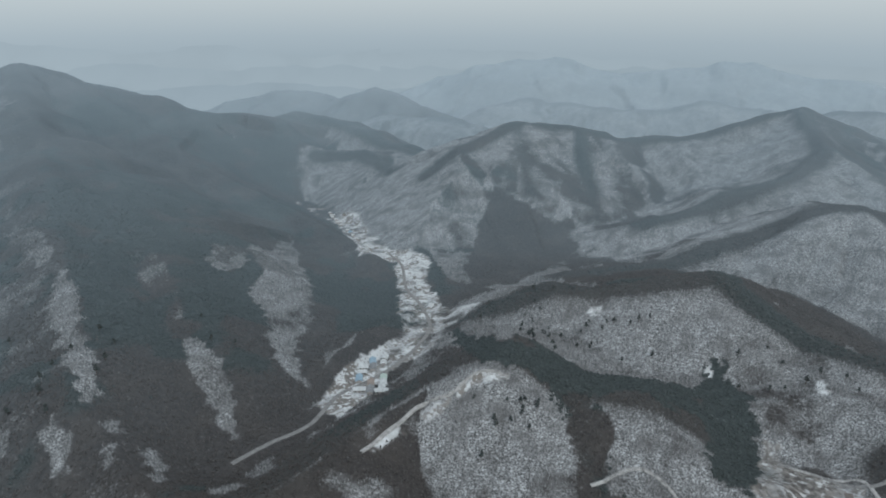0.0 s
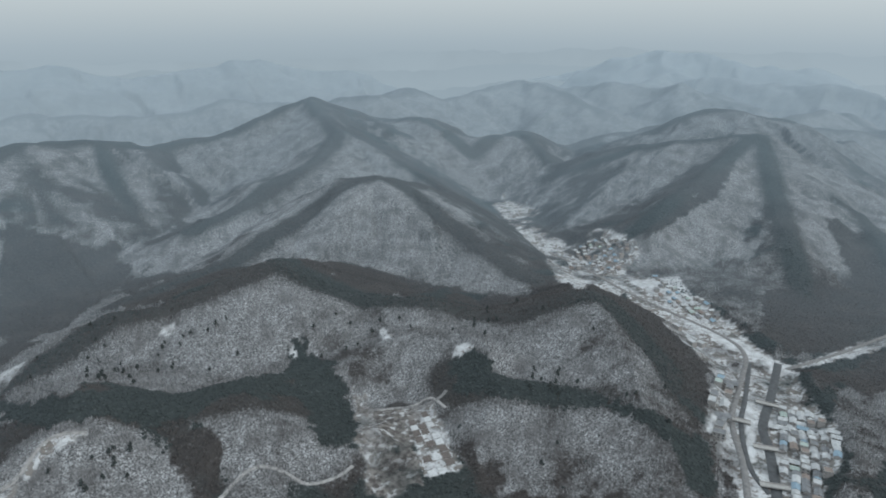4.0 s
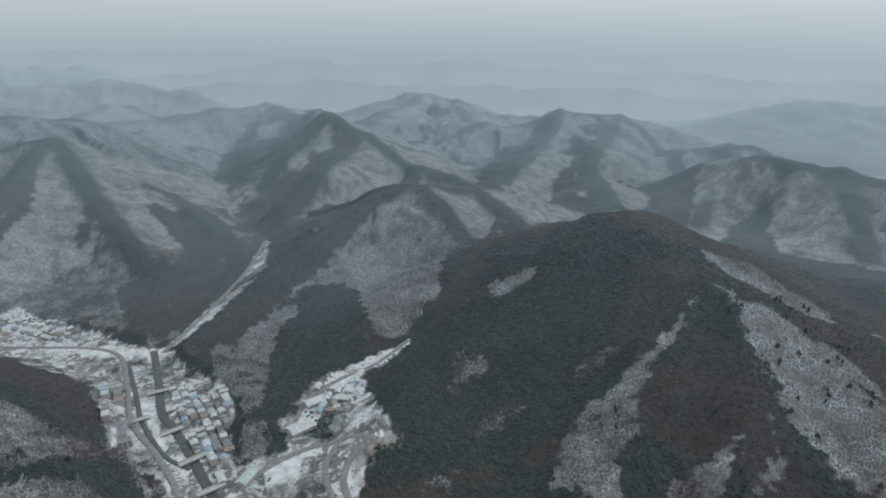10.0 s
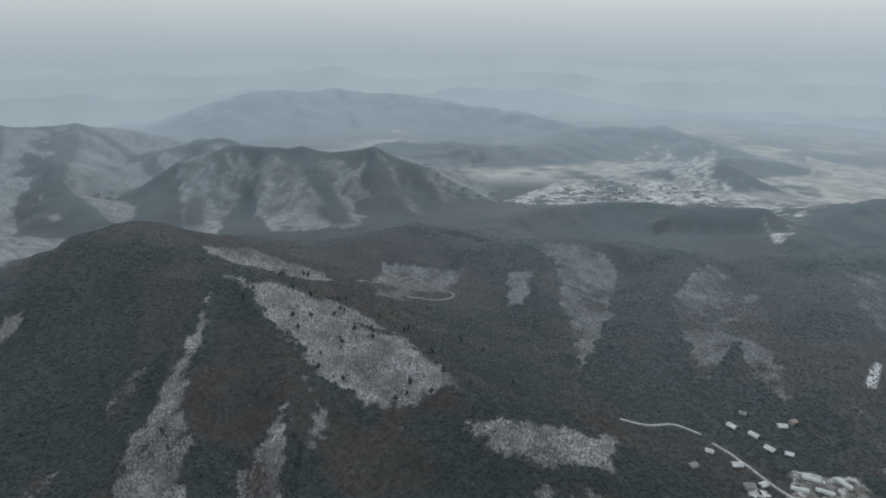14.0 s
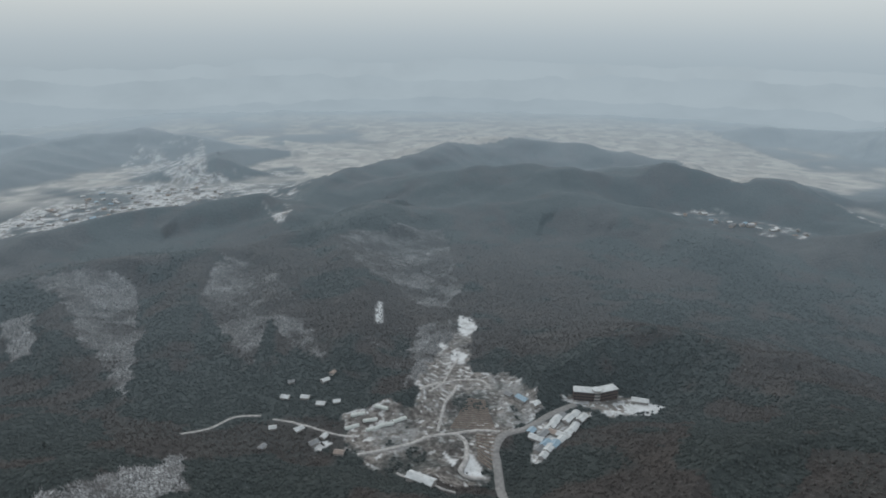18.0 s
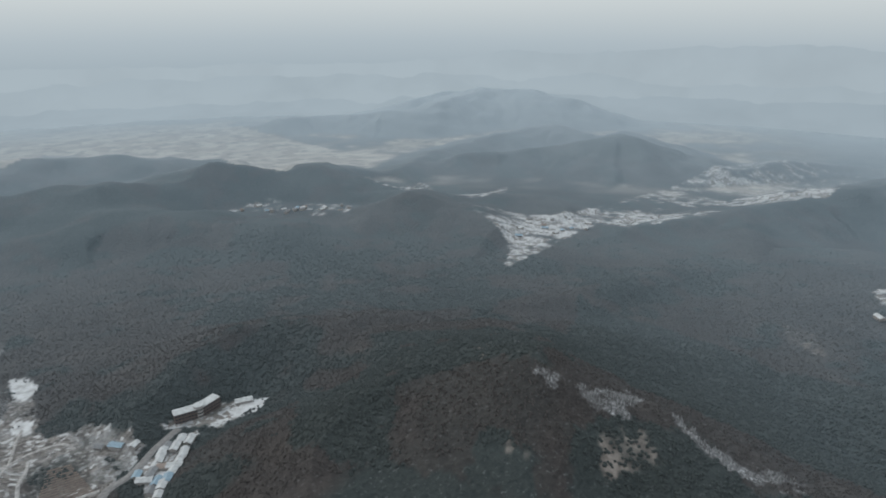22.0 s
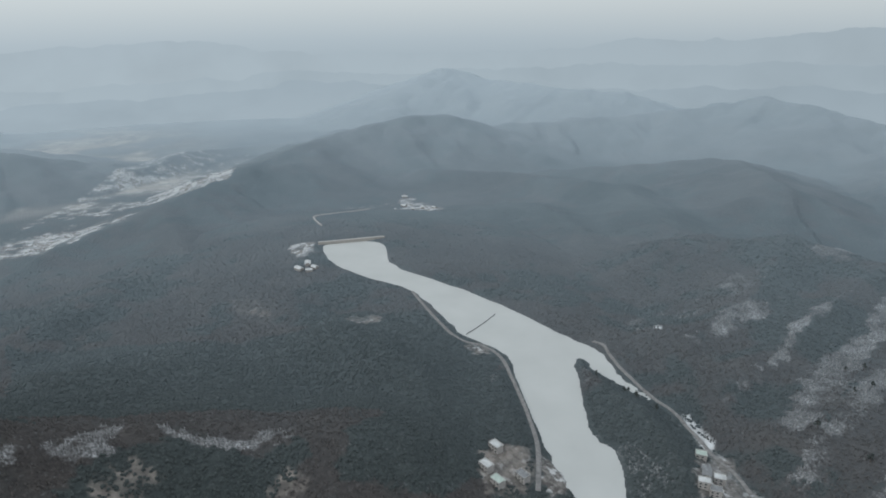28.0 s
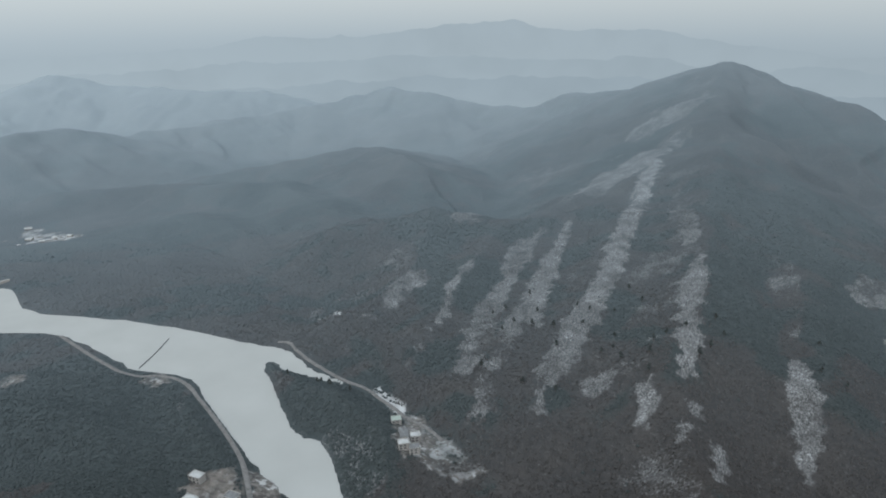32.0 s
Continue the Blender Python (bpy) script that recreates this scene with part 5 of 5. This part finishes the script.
def single_pine(seed, high):
    pick = random.Random(seed)
    ob = tagged(new("pine_tree"), "single dark green pine standing on a snowy slope", "tree", group="single pines")
    bm = bmesh.new()
    bmesh.ops.create_cone(bm, cap_ends=True, segments=6, radius1=0.28, radius2=0.1, depth=high * 0.8, matrix=pose(0, 0, high * 0.37))
    for k in range(5):
        a = pick.uniform(0, 360)
        bmesh.ops.create_cone(bm, cap_ends=False, segments=4, radius1=0.09, radius2=0.03, depth=2.2, matrix=pose(0, 0, high * (0.4 + 0.1 * k), 0, 0, a) @ pose(0.9, 0, 0.2, 0, 68, 0))
    trunk = part("trunk", bm, BARK, ob)
    bm = bmesh.new()
    for k in range(11):
        s = k / 10
        a, reach = pick.uniform(0, 6.28), pick.uniform(0.3, 1.0) * (1.9 - 1.3 * s)
        crown_clump(bm, reach * math.cos(a), reach * math.sin(a), high * (0.42 + 0.52 * s), pick.uniform(0.9, 1.4) * (1.15 - 0.5 * s), seed * 20 + k)
    part("crown", bm, PINE, ob)
    return ob


pines = [single_pine(k, 6.5 + 0.8 * k) for k in range(5)]
spots = []
stand_pick = random.Random(7)
for cx, cy, count_, spread in ((120, 515, 14, 22), (174, 654, 9, 24), (188, 793, 8, 30), (240, 707, 10, 28), (293, 695, 8, 24), (440, 590, 10, 40), (560, 480, 10, 40), (520, 340, 10, 35), (500, 300, 8, 30),
                               (420, -500, 16, 60), (520, -520, 14, 50), (330, -480, 12, 40), (430, -300, 8, 40), (-360, 560, 12, 60), (-480, 560, 12, 60), (-600, 300, 6, 20), (-300, 620, 10, 60)):
    for k in range(count_):
        spots.append((cx + stand_pick.gauss(0, spread), cy + stand_pick.gauss(0, spread)))
for k, (x, y) in enumerate(spots):
    if ground_at(x, y, field)[0] > 0.2 or inside(np.array([x]), np.array([y]), SHORE)[0]:
        continue
    ob = pines[k] if k < len(pines) else copy_thing(pines[k % len(pines)], Matrix.Identity(4))
    size_ = stand_pick.uniform(0.8, 1.25)
    ob.matrix_basis = pose(x, y, float(ground_at(x, y)[0]) - 0.15, 0, 0, stand_pick.uniform(0, 360)) @ Matrix.Scale(size_, 4)

# ---- buildings ----
def box(bm, x0, y0, z0, x1, y1, z1):
    v = [bm.verts.new((x, y, z)) for z in (z0, z1) for x, y in ((x0, y0), (x1, y0), (x1, y1), (x0, y1))]
    for f in ((0, 3, 2, 1), (4, 5, 6, 7), (0, 1, 5, 4), (1, 2, 6, 5), (2, 3, 7, 6), (3, 0, 4, 7)):
        bm.faces.new([v[i] for i in f])
    return v


def gable(bm, w, d, eave, rise, thick):
    """A gable roof shell, ridge along x."""
    w, d = w / 2, d / 2
    a = [bm.verts.new(p) for p in ((-w, -d, eave), (w, -d, eave), (w, 0, eave + rise), (-w, 0, eave + rise), (w, d, eave), (-w, d, eave))]
    b = [bm.verts.new((v.co.x, v.co.y, v.co.z + thick)) for v in a]
    for f in ((0, 1, 2, 3), (3, 2, 4, 5)):
        bm.faces.new([b[i] for i in f])
        bm.faces.new([a[i] for i in reversed(f)])
    for i, j in ((0, 1), (1, 2), (2, 4), (4, 5), (5, 3), (3, 0)):
        bm.faces.new((a[i], a[j], b[j], b[i]))


def boxed(name, mat, parent, *corners, label=""):
    bm = bmesh.new()
    for c in corners:
        box(bm, *c)
    return part(name, bm, mat, parent, label)


WALL = plain("pale_render", (0.34, 0.33, 0.32), 0.85, 0, 0.12)
BRICK = plain("weathered_brown_brick", (0.13, 0.105, 0.098), 0.9, 0, 0.2)
GLASS = plain("dark_window_glass", (0.05, 0.06, 0.07), 0.2, 0, 0.1)
CONCRETE = plain("grey_concrete", (0.33, 0.33, 0.32), 0.85, 0, 0.15, 0.3)
ROOFS = {
    "snow-covered": plain("snowy_roof", (0.41, 0.43, 0.44), 0.8, 0, 0.22, 0.25),
    "blue metal": plain("blue_metal_roof", (0.20, 0.29, 0.36), 0.55, 0, 0.15, 0.3),
    "grey slate": plain("grey_slate_roof", (0.17, 0.18, 0.19), 0.75, 0, 0.25, 0.3),
    "rusty brown": plain("rusty_brown_roof", (0.22, 0.185, 0.165), 0.8, 0, 0.2, 0.3),
    "pale green": plain("pale_green_roof", (0.33, 0.40, 0.37), 0.7, 0, 0.15, 0.3),
}
VINYL = plain("white_vinyl", (0.42, 0.45, 0.44), 0.45, 0, 0.15, 0.4)


def gabled_house(kind, w, d, h, rise, roof):
    ob = new(kind)
    bm = bmesh.new()
    ends = [[bm.verts.new((x, y, z)) for y, z in ((-d / 2, -1.5), (d / 2, -1.5), (d / 2, h), (0, h + rise), (-d / 2, h))] for x in (-w / 2, w / 2)]
    bm.faces.new(ends[0]), bm.faces.new(ends[1])
    for k in range(5):
        bm.faces.new((ends[0][k], ends[0][(k + 1) % 5], ends[1][(k + 1) % 5], ends[1][k]))
    part("wall", bm, WALL, ob)
    bm = bmesh.new()
    gable(bm, w + 1.2, d + 1.4, h - 0.25, rise + 0.3, 0.25)
    part("roof", bm, ROOFS[roof], ob, roof + " gable roof")
    boxed("door", BRICK, ob, (-0.5, -d / 2 - 0.06, -0.2, 0.5, -d / 2 + 0.1, 2.0))
    for x in (-w * 0.3, w * 0.3):
        boxed("window", GLASS, ob, (x - 0.8, -d / 2 - 0.05, 1.0, x + 0.8, -d / 2 + 0.1, 2.2))
    return ob


def flat_block(kind, w, d, storeys, roof):
    ob = new(kind)
    h = storeys * 3.1
    boxed("wall", WALL, ob, (-w / 2, -d / 2, -1.5, w / 2, d / 2, h))
    boxed("roof", ROOFS[roof], ob, (-w / 2 - 0.2, -d / 2 - 0.2, h, w / 2 + 0.2, d / 2 + 0.2, h + 0.3), label=roof + " flat roof")
    boxed("parapet", CONCRETE, ob, (-w / 2 - 0.2, -d / 2 - 0.2, h + 0.3, w / 2 + 0.2, -d / 2 + 0.1, h + 0.9), (-w / 2 - 0.2, d / 2 - 0.1, h + 0.3, w / 2 + 0.2, d / 2 + 0.2, h + 0.9),
          (-w / 2 - 0.2, -d / 2 + 0.1, h + 0.3, -w / 2 + 0.1, d / 2 - 0.1, h + 0.9), (w / 2 - 0.1, -d / 2 + 0.1, h + 0.3, w / 2 + 0.2, d / 2 - 0.1, h + 0.9))
    for s in range(storeys):
        for x in np.arange(-w / 2 + 2, w / 2 - 1, 4.0):
            boxed("window", GLASS, ob, (x - 0.9, -d / 2 - 0.05, s * 3.1 + 0.9, x + 0.9, -d / 2 + 0.1, s * 3.1 + 2.3))
    return ob


def tunnel(kind, w, d):
    """A vinyl growing tunnel with hoops and two end frames."""
    ob = new(kind)
    bm = bmesh.new()
    arc = [(d / 2 * math.cos(a), 2.6 * math.sin(a)) for a in np.linspace(0, math.pi, 9)]
    rows = [[bm.verts.new((x, y, z)) for y, z in arc] for x in (-w / 2, w / 2)]
    for i in range(8):
        bm.faces.new((rows[0][i], rows[0][i + 1], rows[1][i + 1], rows[1][i]))
    bm.faces.new(rows[0]), bm.faces.new(list(reversed(rows[1])))
    part("cover", bm, VINYL, ob)
    for x in (-w / 2, 0, w / 2):
        bm = bmesh.new()
        out = [[bm.verts.new((x + s, y * k, z * k)) for y, z in arc] for s in (-0.1, 0.1) for k in (1.0, 1.05)]
        for i in range(8):
            for a, b in ((0, 1), (1, 3), (3, 2)):
                bm.faces.new((out[a][i], out[a][i + 1], out[b][i + 1], out[b][i]))
        part("hoop", bm, CONCRETE, ob)
    return ob


STYLES = {
    "town_house": [(gabled_house, 8.5, 6, 2.8, 1.4), (gabled_house, 7, 5.5, 2.7, 1.3), (gabled_house, 10, 6, 3.0, 1.4), (flat_block, 7.5, 7, 2, 0)],
    "town_block": [(flat_block, 12, 8, 2, 0), (flat_block, 10, 8, 2, 0), (gabled_house, 15, 8, 3.6, 1.7)],
    "farm_house": [(gabled_house, 11, 7, 3.0, 1.7), (gabled_house, 9, 6.5, 2.8, 1.5), (gabled_house, 14, 7, 3.2, 1.6)],
    "hamlet_house": [(gabled_house, 9, 6, 2.7, 1.5), (gabled_house, 7, 5, 2.5, 1.3)],
    "plain_house": [(gabled_house, 11, 8, 3.2, 1.8), (gabled_house, 15, 9, 3.6, 2.0)],
    "barn": [(gabled_house, 24, 9, 3.5, 1.8), (gabled_house, 18, 8, 3.2, 1.6)],
    "greenhouse": [(tunnel, 15, 5)],
}
SHARES = {"town_house": (0.5, 0.16, 0.16, 0.12, 0.06), "town_block": (0.62, 0.08, 0.2, 0.05, 0.05), "farm_house": (0.62, 0.12, 0.13, 0.08, 0.05),
          "hamlet_house": (0.25, 0.05, 0.45, 0.25, 0.0), "plain_house": (0.5, 0.1, 0.25, 0.15, 0.0), "barn": (0.6, 0.05, 0.1, 0.05, 0.2), "greenhouse": (1, 0, 0, 0, 0)}
WORDS = {"town_house": "low town house in a close row by the stream", "town_block": "plain rendered block on the main street", "farm_house": "small farmhouse on the valley floor",
         "hamlet_house": "old hamlet house among dark trees", "plain_house": "far farmhouse out on the plain", "barn": "long low barn beside the farm road", "greenhouse": "growing tunnel under whitened vinyl on a terrace"}
MODELS = {}
stand = random.Random(11)


def model(kind, style, roof):
    """One model for each kind, shape and roof; later ones are copies."""
    key = (kind, style, roof)
    maker, w, d, h, rise = (*STYLES[kind][style], 0, 0)[:5]
    if key in MODELS:
        return copy_thing(MODELS[key], Matrix.Identity(4))
    ob = maker(kind, w, d) if maker is tunnel else maker(kind, w, d, h, roof) if maker is flat_block else maker(kind, w, d, h, rise, roof)
    label = WORDS[kind] if maker is tunnel else f"{roof} {WORDS[kind]}"
    tagged(ob, label, "greenhouse" if maker is tunnel else "barn" if kind == "barn" else "house", group=kind.replace("_", " ") + "s")
    MODELS[key] = ob
    return ob


def put(ob, x, y, turn):
    z = float(ground_at(x, y)[0])
    ob.matrix_basis = pose(x, y, z + 0.1, 0, 0, turn)
    return ob




def settle(kind, dx, dy, outline):
    """Rows of buildings inside a plan outline, along its longer side."""
    outline = np.array(outline, float)
    mid = outline.mean(0)
    u, s, axes = np.linalg.svd(outline - mid)
    a, b = axes[0], axes[1]
    turn = math.degrees(math.atan2(a[1], a[0]))
    span = np.abs((outline - mid) @ axes.T).max(0)
    roofs = list(ROOFS)
    for j in np.arange(-span[1], span[1], dy):
        for i in np.arange(-span[0], span[0], dx):
            loose = 3.2 if kind == "plain_house" else 1.0
            p = mid + a * (i + stand.uniform(-0.15, 0.15) * loose * dx) + b * (j + stand.uniform(-0.12, 0.12) * loose * dy)
            if not inside(np.array([p[0]]), np.array([p[1]]), outline)[0] or stand.random() < 0.14 * loose:
                continue
            if min(along(np.array([p[0]]), np.array([p[1]]), t)[0][0] for t in TRACKS) < 8:
                continue
            roof = stand.choices(roofs, SHARES[kind])[0]
            style = stand.randrange(len(STYLES[kind]))
            put(model(kind, style, roof), p[0], p[1], turn + stand.uniform(-7, 7) * loose ** 2 + stand.choice((0, 0, 0, 90, 180)))


settle("town_house", 10.5, 9, [(706, 175), (711, 141), (669, 98), (631, 94), (532, 86), (533, 110), (608, 139), (655, 163)])
settle("town_block", 15, 12, [(725, 245), (726, 220), (638, 197), (588, 179), (573, 198), (620, 214)])
settle("town_house", 11, 10, [(524, 109), (528, 88), (495, 85), (500, 95)])
settle("town_house", 11, 10, [(526, 147), (525, 132), (469, 116), (478, 135)])
settle("town_house", 15, 14, [(1073, 689), (1121, 663), (1084, 540), (1039, 547), (959, 546), (958, 623)])
settle("town_house", 16, 15, [(1047, 495), (996, 429), (917, 314), (887, 322), (922, 435)])
settle("town_block", 22, 24, [(807, 377), (840, 275), (750, 264), (761, 316)])
settle("town_house", 14, 13, [(640, 9), (670, -14), (679, -48), (607, -33), (585, -3)])
settle("town_block", 24, 24, [(585, -6), (558, -40), (521, -38), (549, -11)])
settle("town_block", 26, 20, [(498, 85), (522, 55), (497, 37), (462, 55), (461, 80)])
settle("farm_house", 14, 13, [(-43, 689), (4, 735), (5, 610), (-39, 629)])
settle("farm_house", 17, 17, [(28, 767), (75, 867), (72, 914), (40, 805)])
settle("farm_house", 20, 20, [(30, 1075), (57, 1012), (55, 928), (34, 904)])
settle("farm_house", 26, 26, [(-173, 1616), (-96, 1512), (-13, 1227), (-45, 1172)])
settle("farm_house", 18, 18, [(-172, -614), (-192, -614), (-218, -570), (-183, -565)])
settle("farm_house", 11, 10, [(-190, -541), (-263, -559), (-238, -530), (-188, -479), (-179, -482)])
settle("farm_house", 22, 20, [(-472, 338), (-432, 334), (-407, 302), (-435, 312)])
settle("plain_house", 34, 34, [(-813, -1459), (-989, -1462), (-1107, -1250), (-987, -1143), (-870, -1259)])
settle("plain_house", 34, 34, [(-1229, -838), (-1370, -746), (-1336, -665), (-1119, -694), (-1114, -747)])
settle("plain_house", 40, 40, [(749, -1576), (744, -2017), (353, -2014), (129, -1540), (171, -1827), (366, -1808), (513, -1468)])
settle("plain_house", 40, 40, [(-923, -1392), (-1024, -1357), (-1117, -1268), (-1049, -1222), (-876, -1254)])
settle("farm_house", 20, 18, [(657, 11), (684, -20), (687, -52), (630, -38), (588, 4)])

# ---- the boarding school above the farm valley ----
school = tagged(new("school_building"), "three-storey dark brick school with snowy flat roof and round stair tower", "school")
for side in (-1, 1):
    m = pose(side * 13, abs(side) * 2.4, 0, 0, 0, side * 14)
    for name, mat, box_ in (("wing_wall", BRICK, (-11.5, -5.5, -3, 11.5, 5.5, 11.5)), ("wing_roof", ROOFS["snow-covered"], (-11.9, -5.9, 11.5, 11.9, 5.9, 12.1))):
        ob = boxed(name, mat, school, box_)
        ob.matrix_basis = m
    for s in range(3):
        for x in np.arange(-9.6, 10, 3.2):
            for y in (-5.56, 5.44):
                ob = boxed("window", GLASS, school, (x - 1.1, y, s * 3.7 + 1.2, x + 1.1, y + 0.12, s * 3.7 + 2.9))
                ob.matrix_basis = m
bm = bmesh.new()
bmesh.ops.create_cone(bm, cap_ends=True, segments=20, radius1=5, radius2=5, depth=16, matrix=pose(0, -2, 6))
part("stair_tower", bm, WALL, school, "pale round stair tower")
bm = bmesh.new()
bmesh.ops.create_cone(bm, cap_ends=True, segments=20, radius1=5.4, radius2=5.2, depth=0.6, matrix=pose(0, -2, 14.3))
part("tower_roof", bm, ROOFS["snow-covered"], school)
for k in range(3):
    bm = bmesh.new()
    bmesh.ops.create_cone(bm, cap_ends=True, segments=20, radius1=5.08, radius2=5.08, depth=1.3, matrix=pose(0, -2, k * 3.9 + 2.4))
    part("window_band", bm, GLASS, school)
put(school, -280, -582, 176)

hall = tagged(gabled_house("village_hall", 27, 16, 5, 2.8, "snow-covered"), "large snow-covered hall with a broad gable roof by the stream road", "hall")
put(hall, 577, 21, 120)
gym = tagged(gabled_house("gymnasium", 22, 12, 5, 2.4, "snow-covered"), "long snow-covered gymnasium on the valley terrace", "gymnasium")
put(gym, 627, 6, 115)
shed = tagged(gabled_house("market_shed", 20, 10, 4, 2.2, "pale green"), "pale green market shed beside the bridge road", "shed")
put(shed, 508, 70, 150)
for x, y, turn in ((-17, -580, 8), (-29, -571, 4), (-31, -559, 12), (-45, -562, 6), (-10, -566, 15), (-42, -582, -30), (-59, -567, 20)):
    put(model("greenhouse", 0, "snow-covered"), x, y, turn)
put(model("barn", 0, "snow-covered"), -62, -434, -38)
put(model("barn", 1, "snow-covered"), -327, -569, -25)
for k, (x, y) in enumerate([(21, -616), (55, -674), (16, -668), (7, -680), (38, -635), (4, -616), (28, -543), (18, -552), (4, -524), (69, -576), (43, -570), (76, -539), (60, -640)]):
    put(model("hamlet_house", k % 2, list(ROOFS)[(0, 2, 0, 3, 0)[k % 5]]), x, y, 25 * (k % 4) - 20)
for (x, y), roof in zip([(-466, 117), (-448, 123), (-498, 134), (-456, 148)], ("snow-covered", "pale green", "snow-covered", "grey slate")):
    put(model("town_block", 0, roof), x, y, 28)
for (x, y), roof in zip([(-415, 299), (-428, 323), (-461, 324), (-406, 305)], ("snow-covered", "snow-covered", "pale green", "grey slate")):
    put(model("town_block", 1, roof), x, y, 62)

for k, (x, y) in enumerate([(-1583, 144), (-1631, 171), (-1589, 188), (-1596, 215), (-1581, 243), (-1750, 186), (-1545, 126), (-1033, -70), (-1020, -53), (-1048, -56), (-1028, -44)]):
    put(model("plain_house", k % 2, "snow-covered"), x, y, 40 * (k % 3))

# ---- small garden plots of the hamlet, some under snow and some dug ----
DUG = plain("dug_brown_soil", (0.12, 0.105, 0.098), 0.95, 0, 0.25, 0.6)
DRIFT = plain("clean_snow", (0.46, 0.475, 0.485), 0.8, 0, 0.2, 0.4)
plot_pick = random.Random(21)
quad = [np.array(p, float) for p in ((390, 442), (413, 433), (364, 337), (337, 351))]
for i in range(3):
    for j in range(10):
        def spot(a, b):
            a, b = (i + a) / 3, (j + b) / 10
            p = (quad[0] * (1 - a) + quad[1] * a) * (1 - b) + (quad[3] * (1 - a) + quad[2] * a) * b
            return p[0], p[1], float(ground_at(p[0], p[1])[0])
        if plot_pick.random() < 0.25:
            continue
        snowed = plot_pick.random() < 0.45
        ob = tagged(new("garden_plot"), "small hamlet plot under clean snow" if snowed else "small dug garden plot of brown soil", "field", group="garden plots")
        base = spot(0.5, 0.5)
        ob.matrix_basis = pose(*base)
        bm = bmesh.new()
        ring = [spot(*q) for q in ((0.08, 0.1), (0.9, 0.06), (0.93, 0.88), (0.06, 0.92))]
        top = [bm.verts.new((x - base[0], y - base[1], z - base[2] + 0.55)) for x, y, z in ring]
        low = [bm.verts.new((x - base[0], y - base[1], z - base[2] - 1.2)) for x, y, z in ring]
        bm.faces.new(top)
        for k in range(4):
            bm.faces.new((low[k], low[(k + 1) % 4], top[(k + 1) % 4], top[k]))
        part("bed", bm, DRIFT if snowed else DUG, ob)

# ---- the dam, the floating boom and bridges ----
dam = tagged(new("dam"), "low grassy earth dam closing the frozen reservoir", "dam")
bm = bmesh.new()
v = [bm.verts.new(p) for p in ((-20, -62, -14), (9, -62, -14), (0, -62, 5), (-5, -62, 5), (-20, 62, -14), (9, 62, -14), (0, 62, 5), (-5, 62, 5))]
for f in ((0, 1, 2, 3), (7, 6, 5, 4), (1, 5, 6, 2), (2, 6, 7, 3), (3, 7, 4, 0), (4, 5, 1, 0)):
    bm.faces.new([v[i] for i in f])
part("embankment", bm, plain("winter_grass", (0.24, 0.232, 0.218)), dam)
boxed("crest_road", CONCRETE, dam, (-4.8, -62, 5.0, -0.2, 62, 5.25))
dam.matrix_basis = pose(-1158, 22, WATER, 0, 0, 6)
boom = tagged(new("floating_boom"), "dark curved floating boom frozen into the reservoir ice", "boom")
for k in range(18):
    s = k / 17
    bm = bmesh.new()
    bmesh.ops.create_cone(bm, cap_ends=True, segments=8, radius1=0.5, radius2=0.5, depth=3.4, matrix=pose(0, 0, 0, 0, 90, 0))
    f = part("float", bm, GLASS, boom)
    f.matrix_basis = pose(-760 - 42 * s - 8 * s * s, 160 + 50 * s, WATER + 0.4, 0, 0, 130 + 12 * s)
for x, y, turn, length in ((700, 180, 105, 26), (608, 147, 118, 30), (548, 122, 120, 26), (500, 100, 115, 26), (640, 187, 110, 18)):
    bridge = tagged(new("bridge"), "short concrete road bridge over the dark stream", "bridge", group="bridges")
    boxed("deck", CONCRETE, bridge, (-length / 2, -3.2, 0, length / 2, 3.2, 0.6))
    for s in (-1, 1):
        boxed("parapet", WALL, bridge, (-length / 2, s * 3.2 - 0.15, 0.6, length / 2, s * 3.2 + 0.15, 1.5))
        boxed("pier", CONCRETE, bridge, (s * length / 4 - 0.5, -2.6, -4, s * length / 4 + 0.5, 2.6, 0))
    put(bridge, x, y, turn)
    bridge.matrix_basis = pose(0, 0, 1.2) @ bridge.matrix_basis

# ---- ploughed plots with snow in the furrows ----
SOIL = plain("ploughed_soil", (0.15, 0.125, 0.11), 0.95, 0, 0.2, 0.5)
for corners, rows_ in ((((-108, -547), (-140, -605), (-157, -598), (-154, -536)), 15), (((-132, -533), (-125, -494), (-134, -475), (-151, -528)), 9)):
    plot = tagged(new("ploughed_field"), "ploughed brown field with snow lying in its furrows", "field")
    c = [np.array(p, float) for p in corners]
    base_z = float(ground_at(c[0][0], c[0][1])[0])
    plot.matrix_basis = pose(c[0][0], c[0][1], base_z)
    for k in range(rows_):
        s = (k + 0.5) / rows_
        a, b = c[0] + (c[1] - c[0]) * s, c[3] + (c[2] - c[3]) * s
        bm = bmesh.new()
        way = (b - a) / np.hypot(*(b - a))
        side = np.array((-way[1], way[0])) * 1.25
        steps = [a + (b - a) * u for u in np.linspace(0, 1, 9)]
        rail = []
        for p in steps:
            z = float(ground_at(p[0], p[1])[0]) - base_z
            rail.append([bm.verts.new((q[0] - c[0][0], q[1] - c[0][1], z + up)) for q, up in ((p - side, -0.3), (p - side * 0.45, 0.75), (p + side * 0.45, 0.75), (p + side, -0.3))])
        for m_, n_ in zip(rail[:-1], rail[1:]):
            for e in range(3):
                bm.faces.new((m_[e], m_[e + 1], n_[e + 1], n_[e]))
        part("furrow", bm, SOIL, plot)
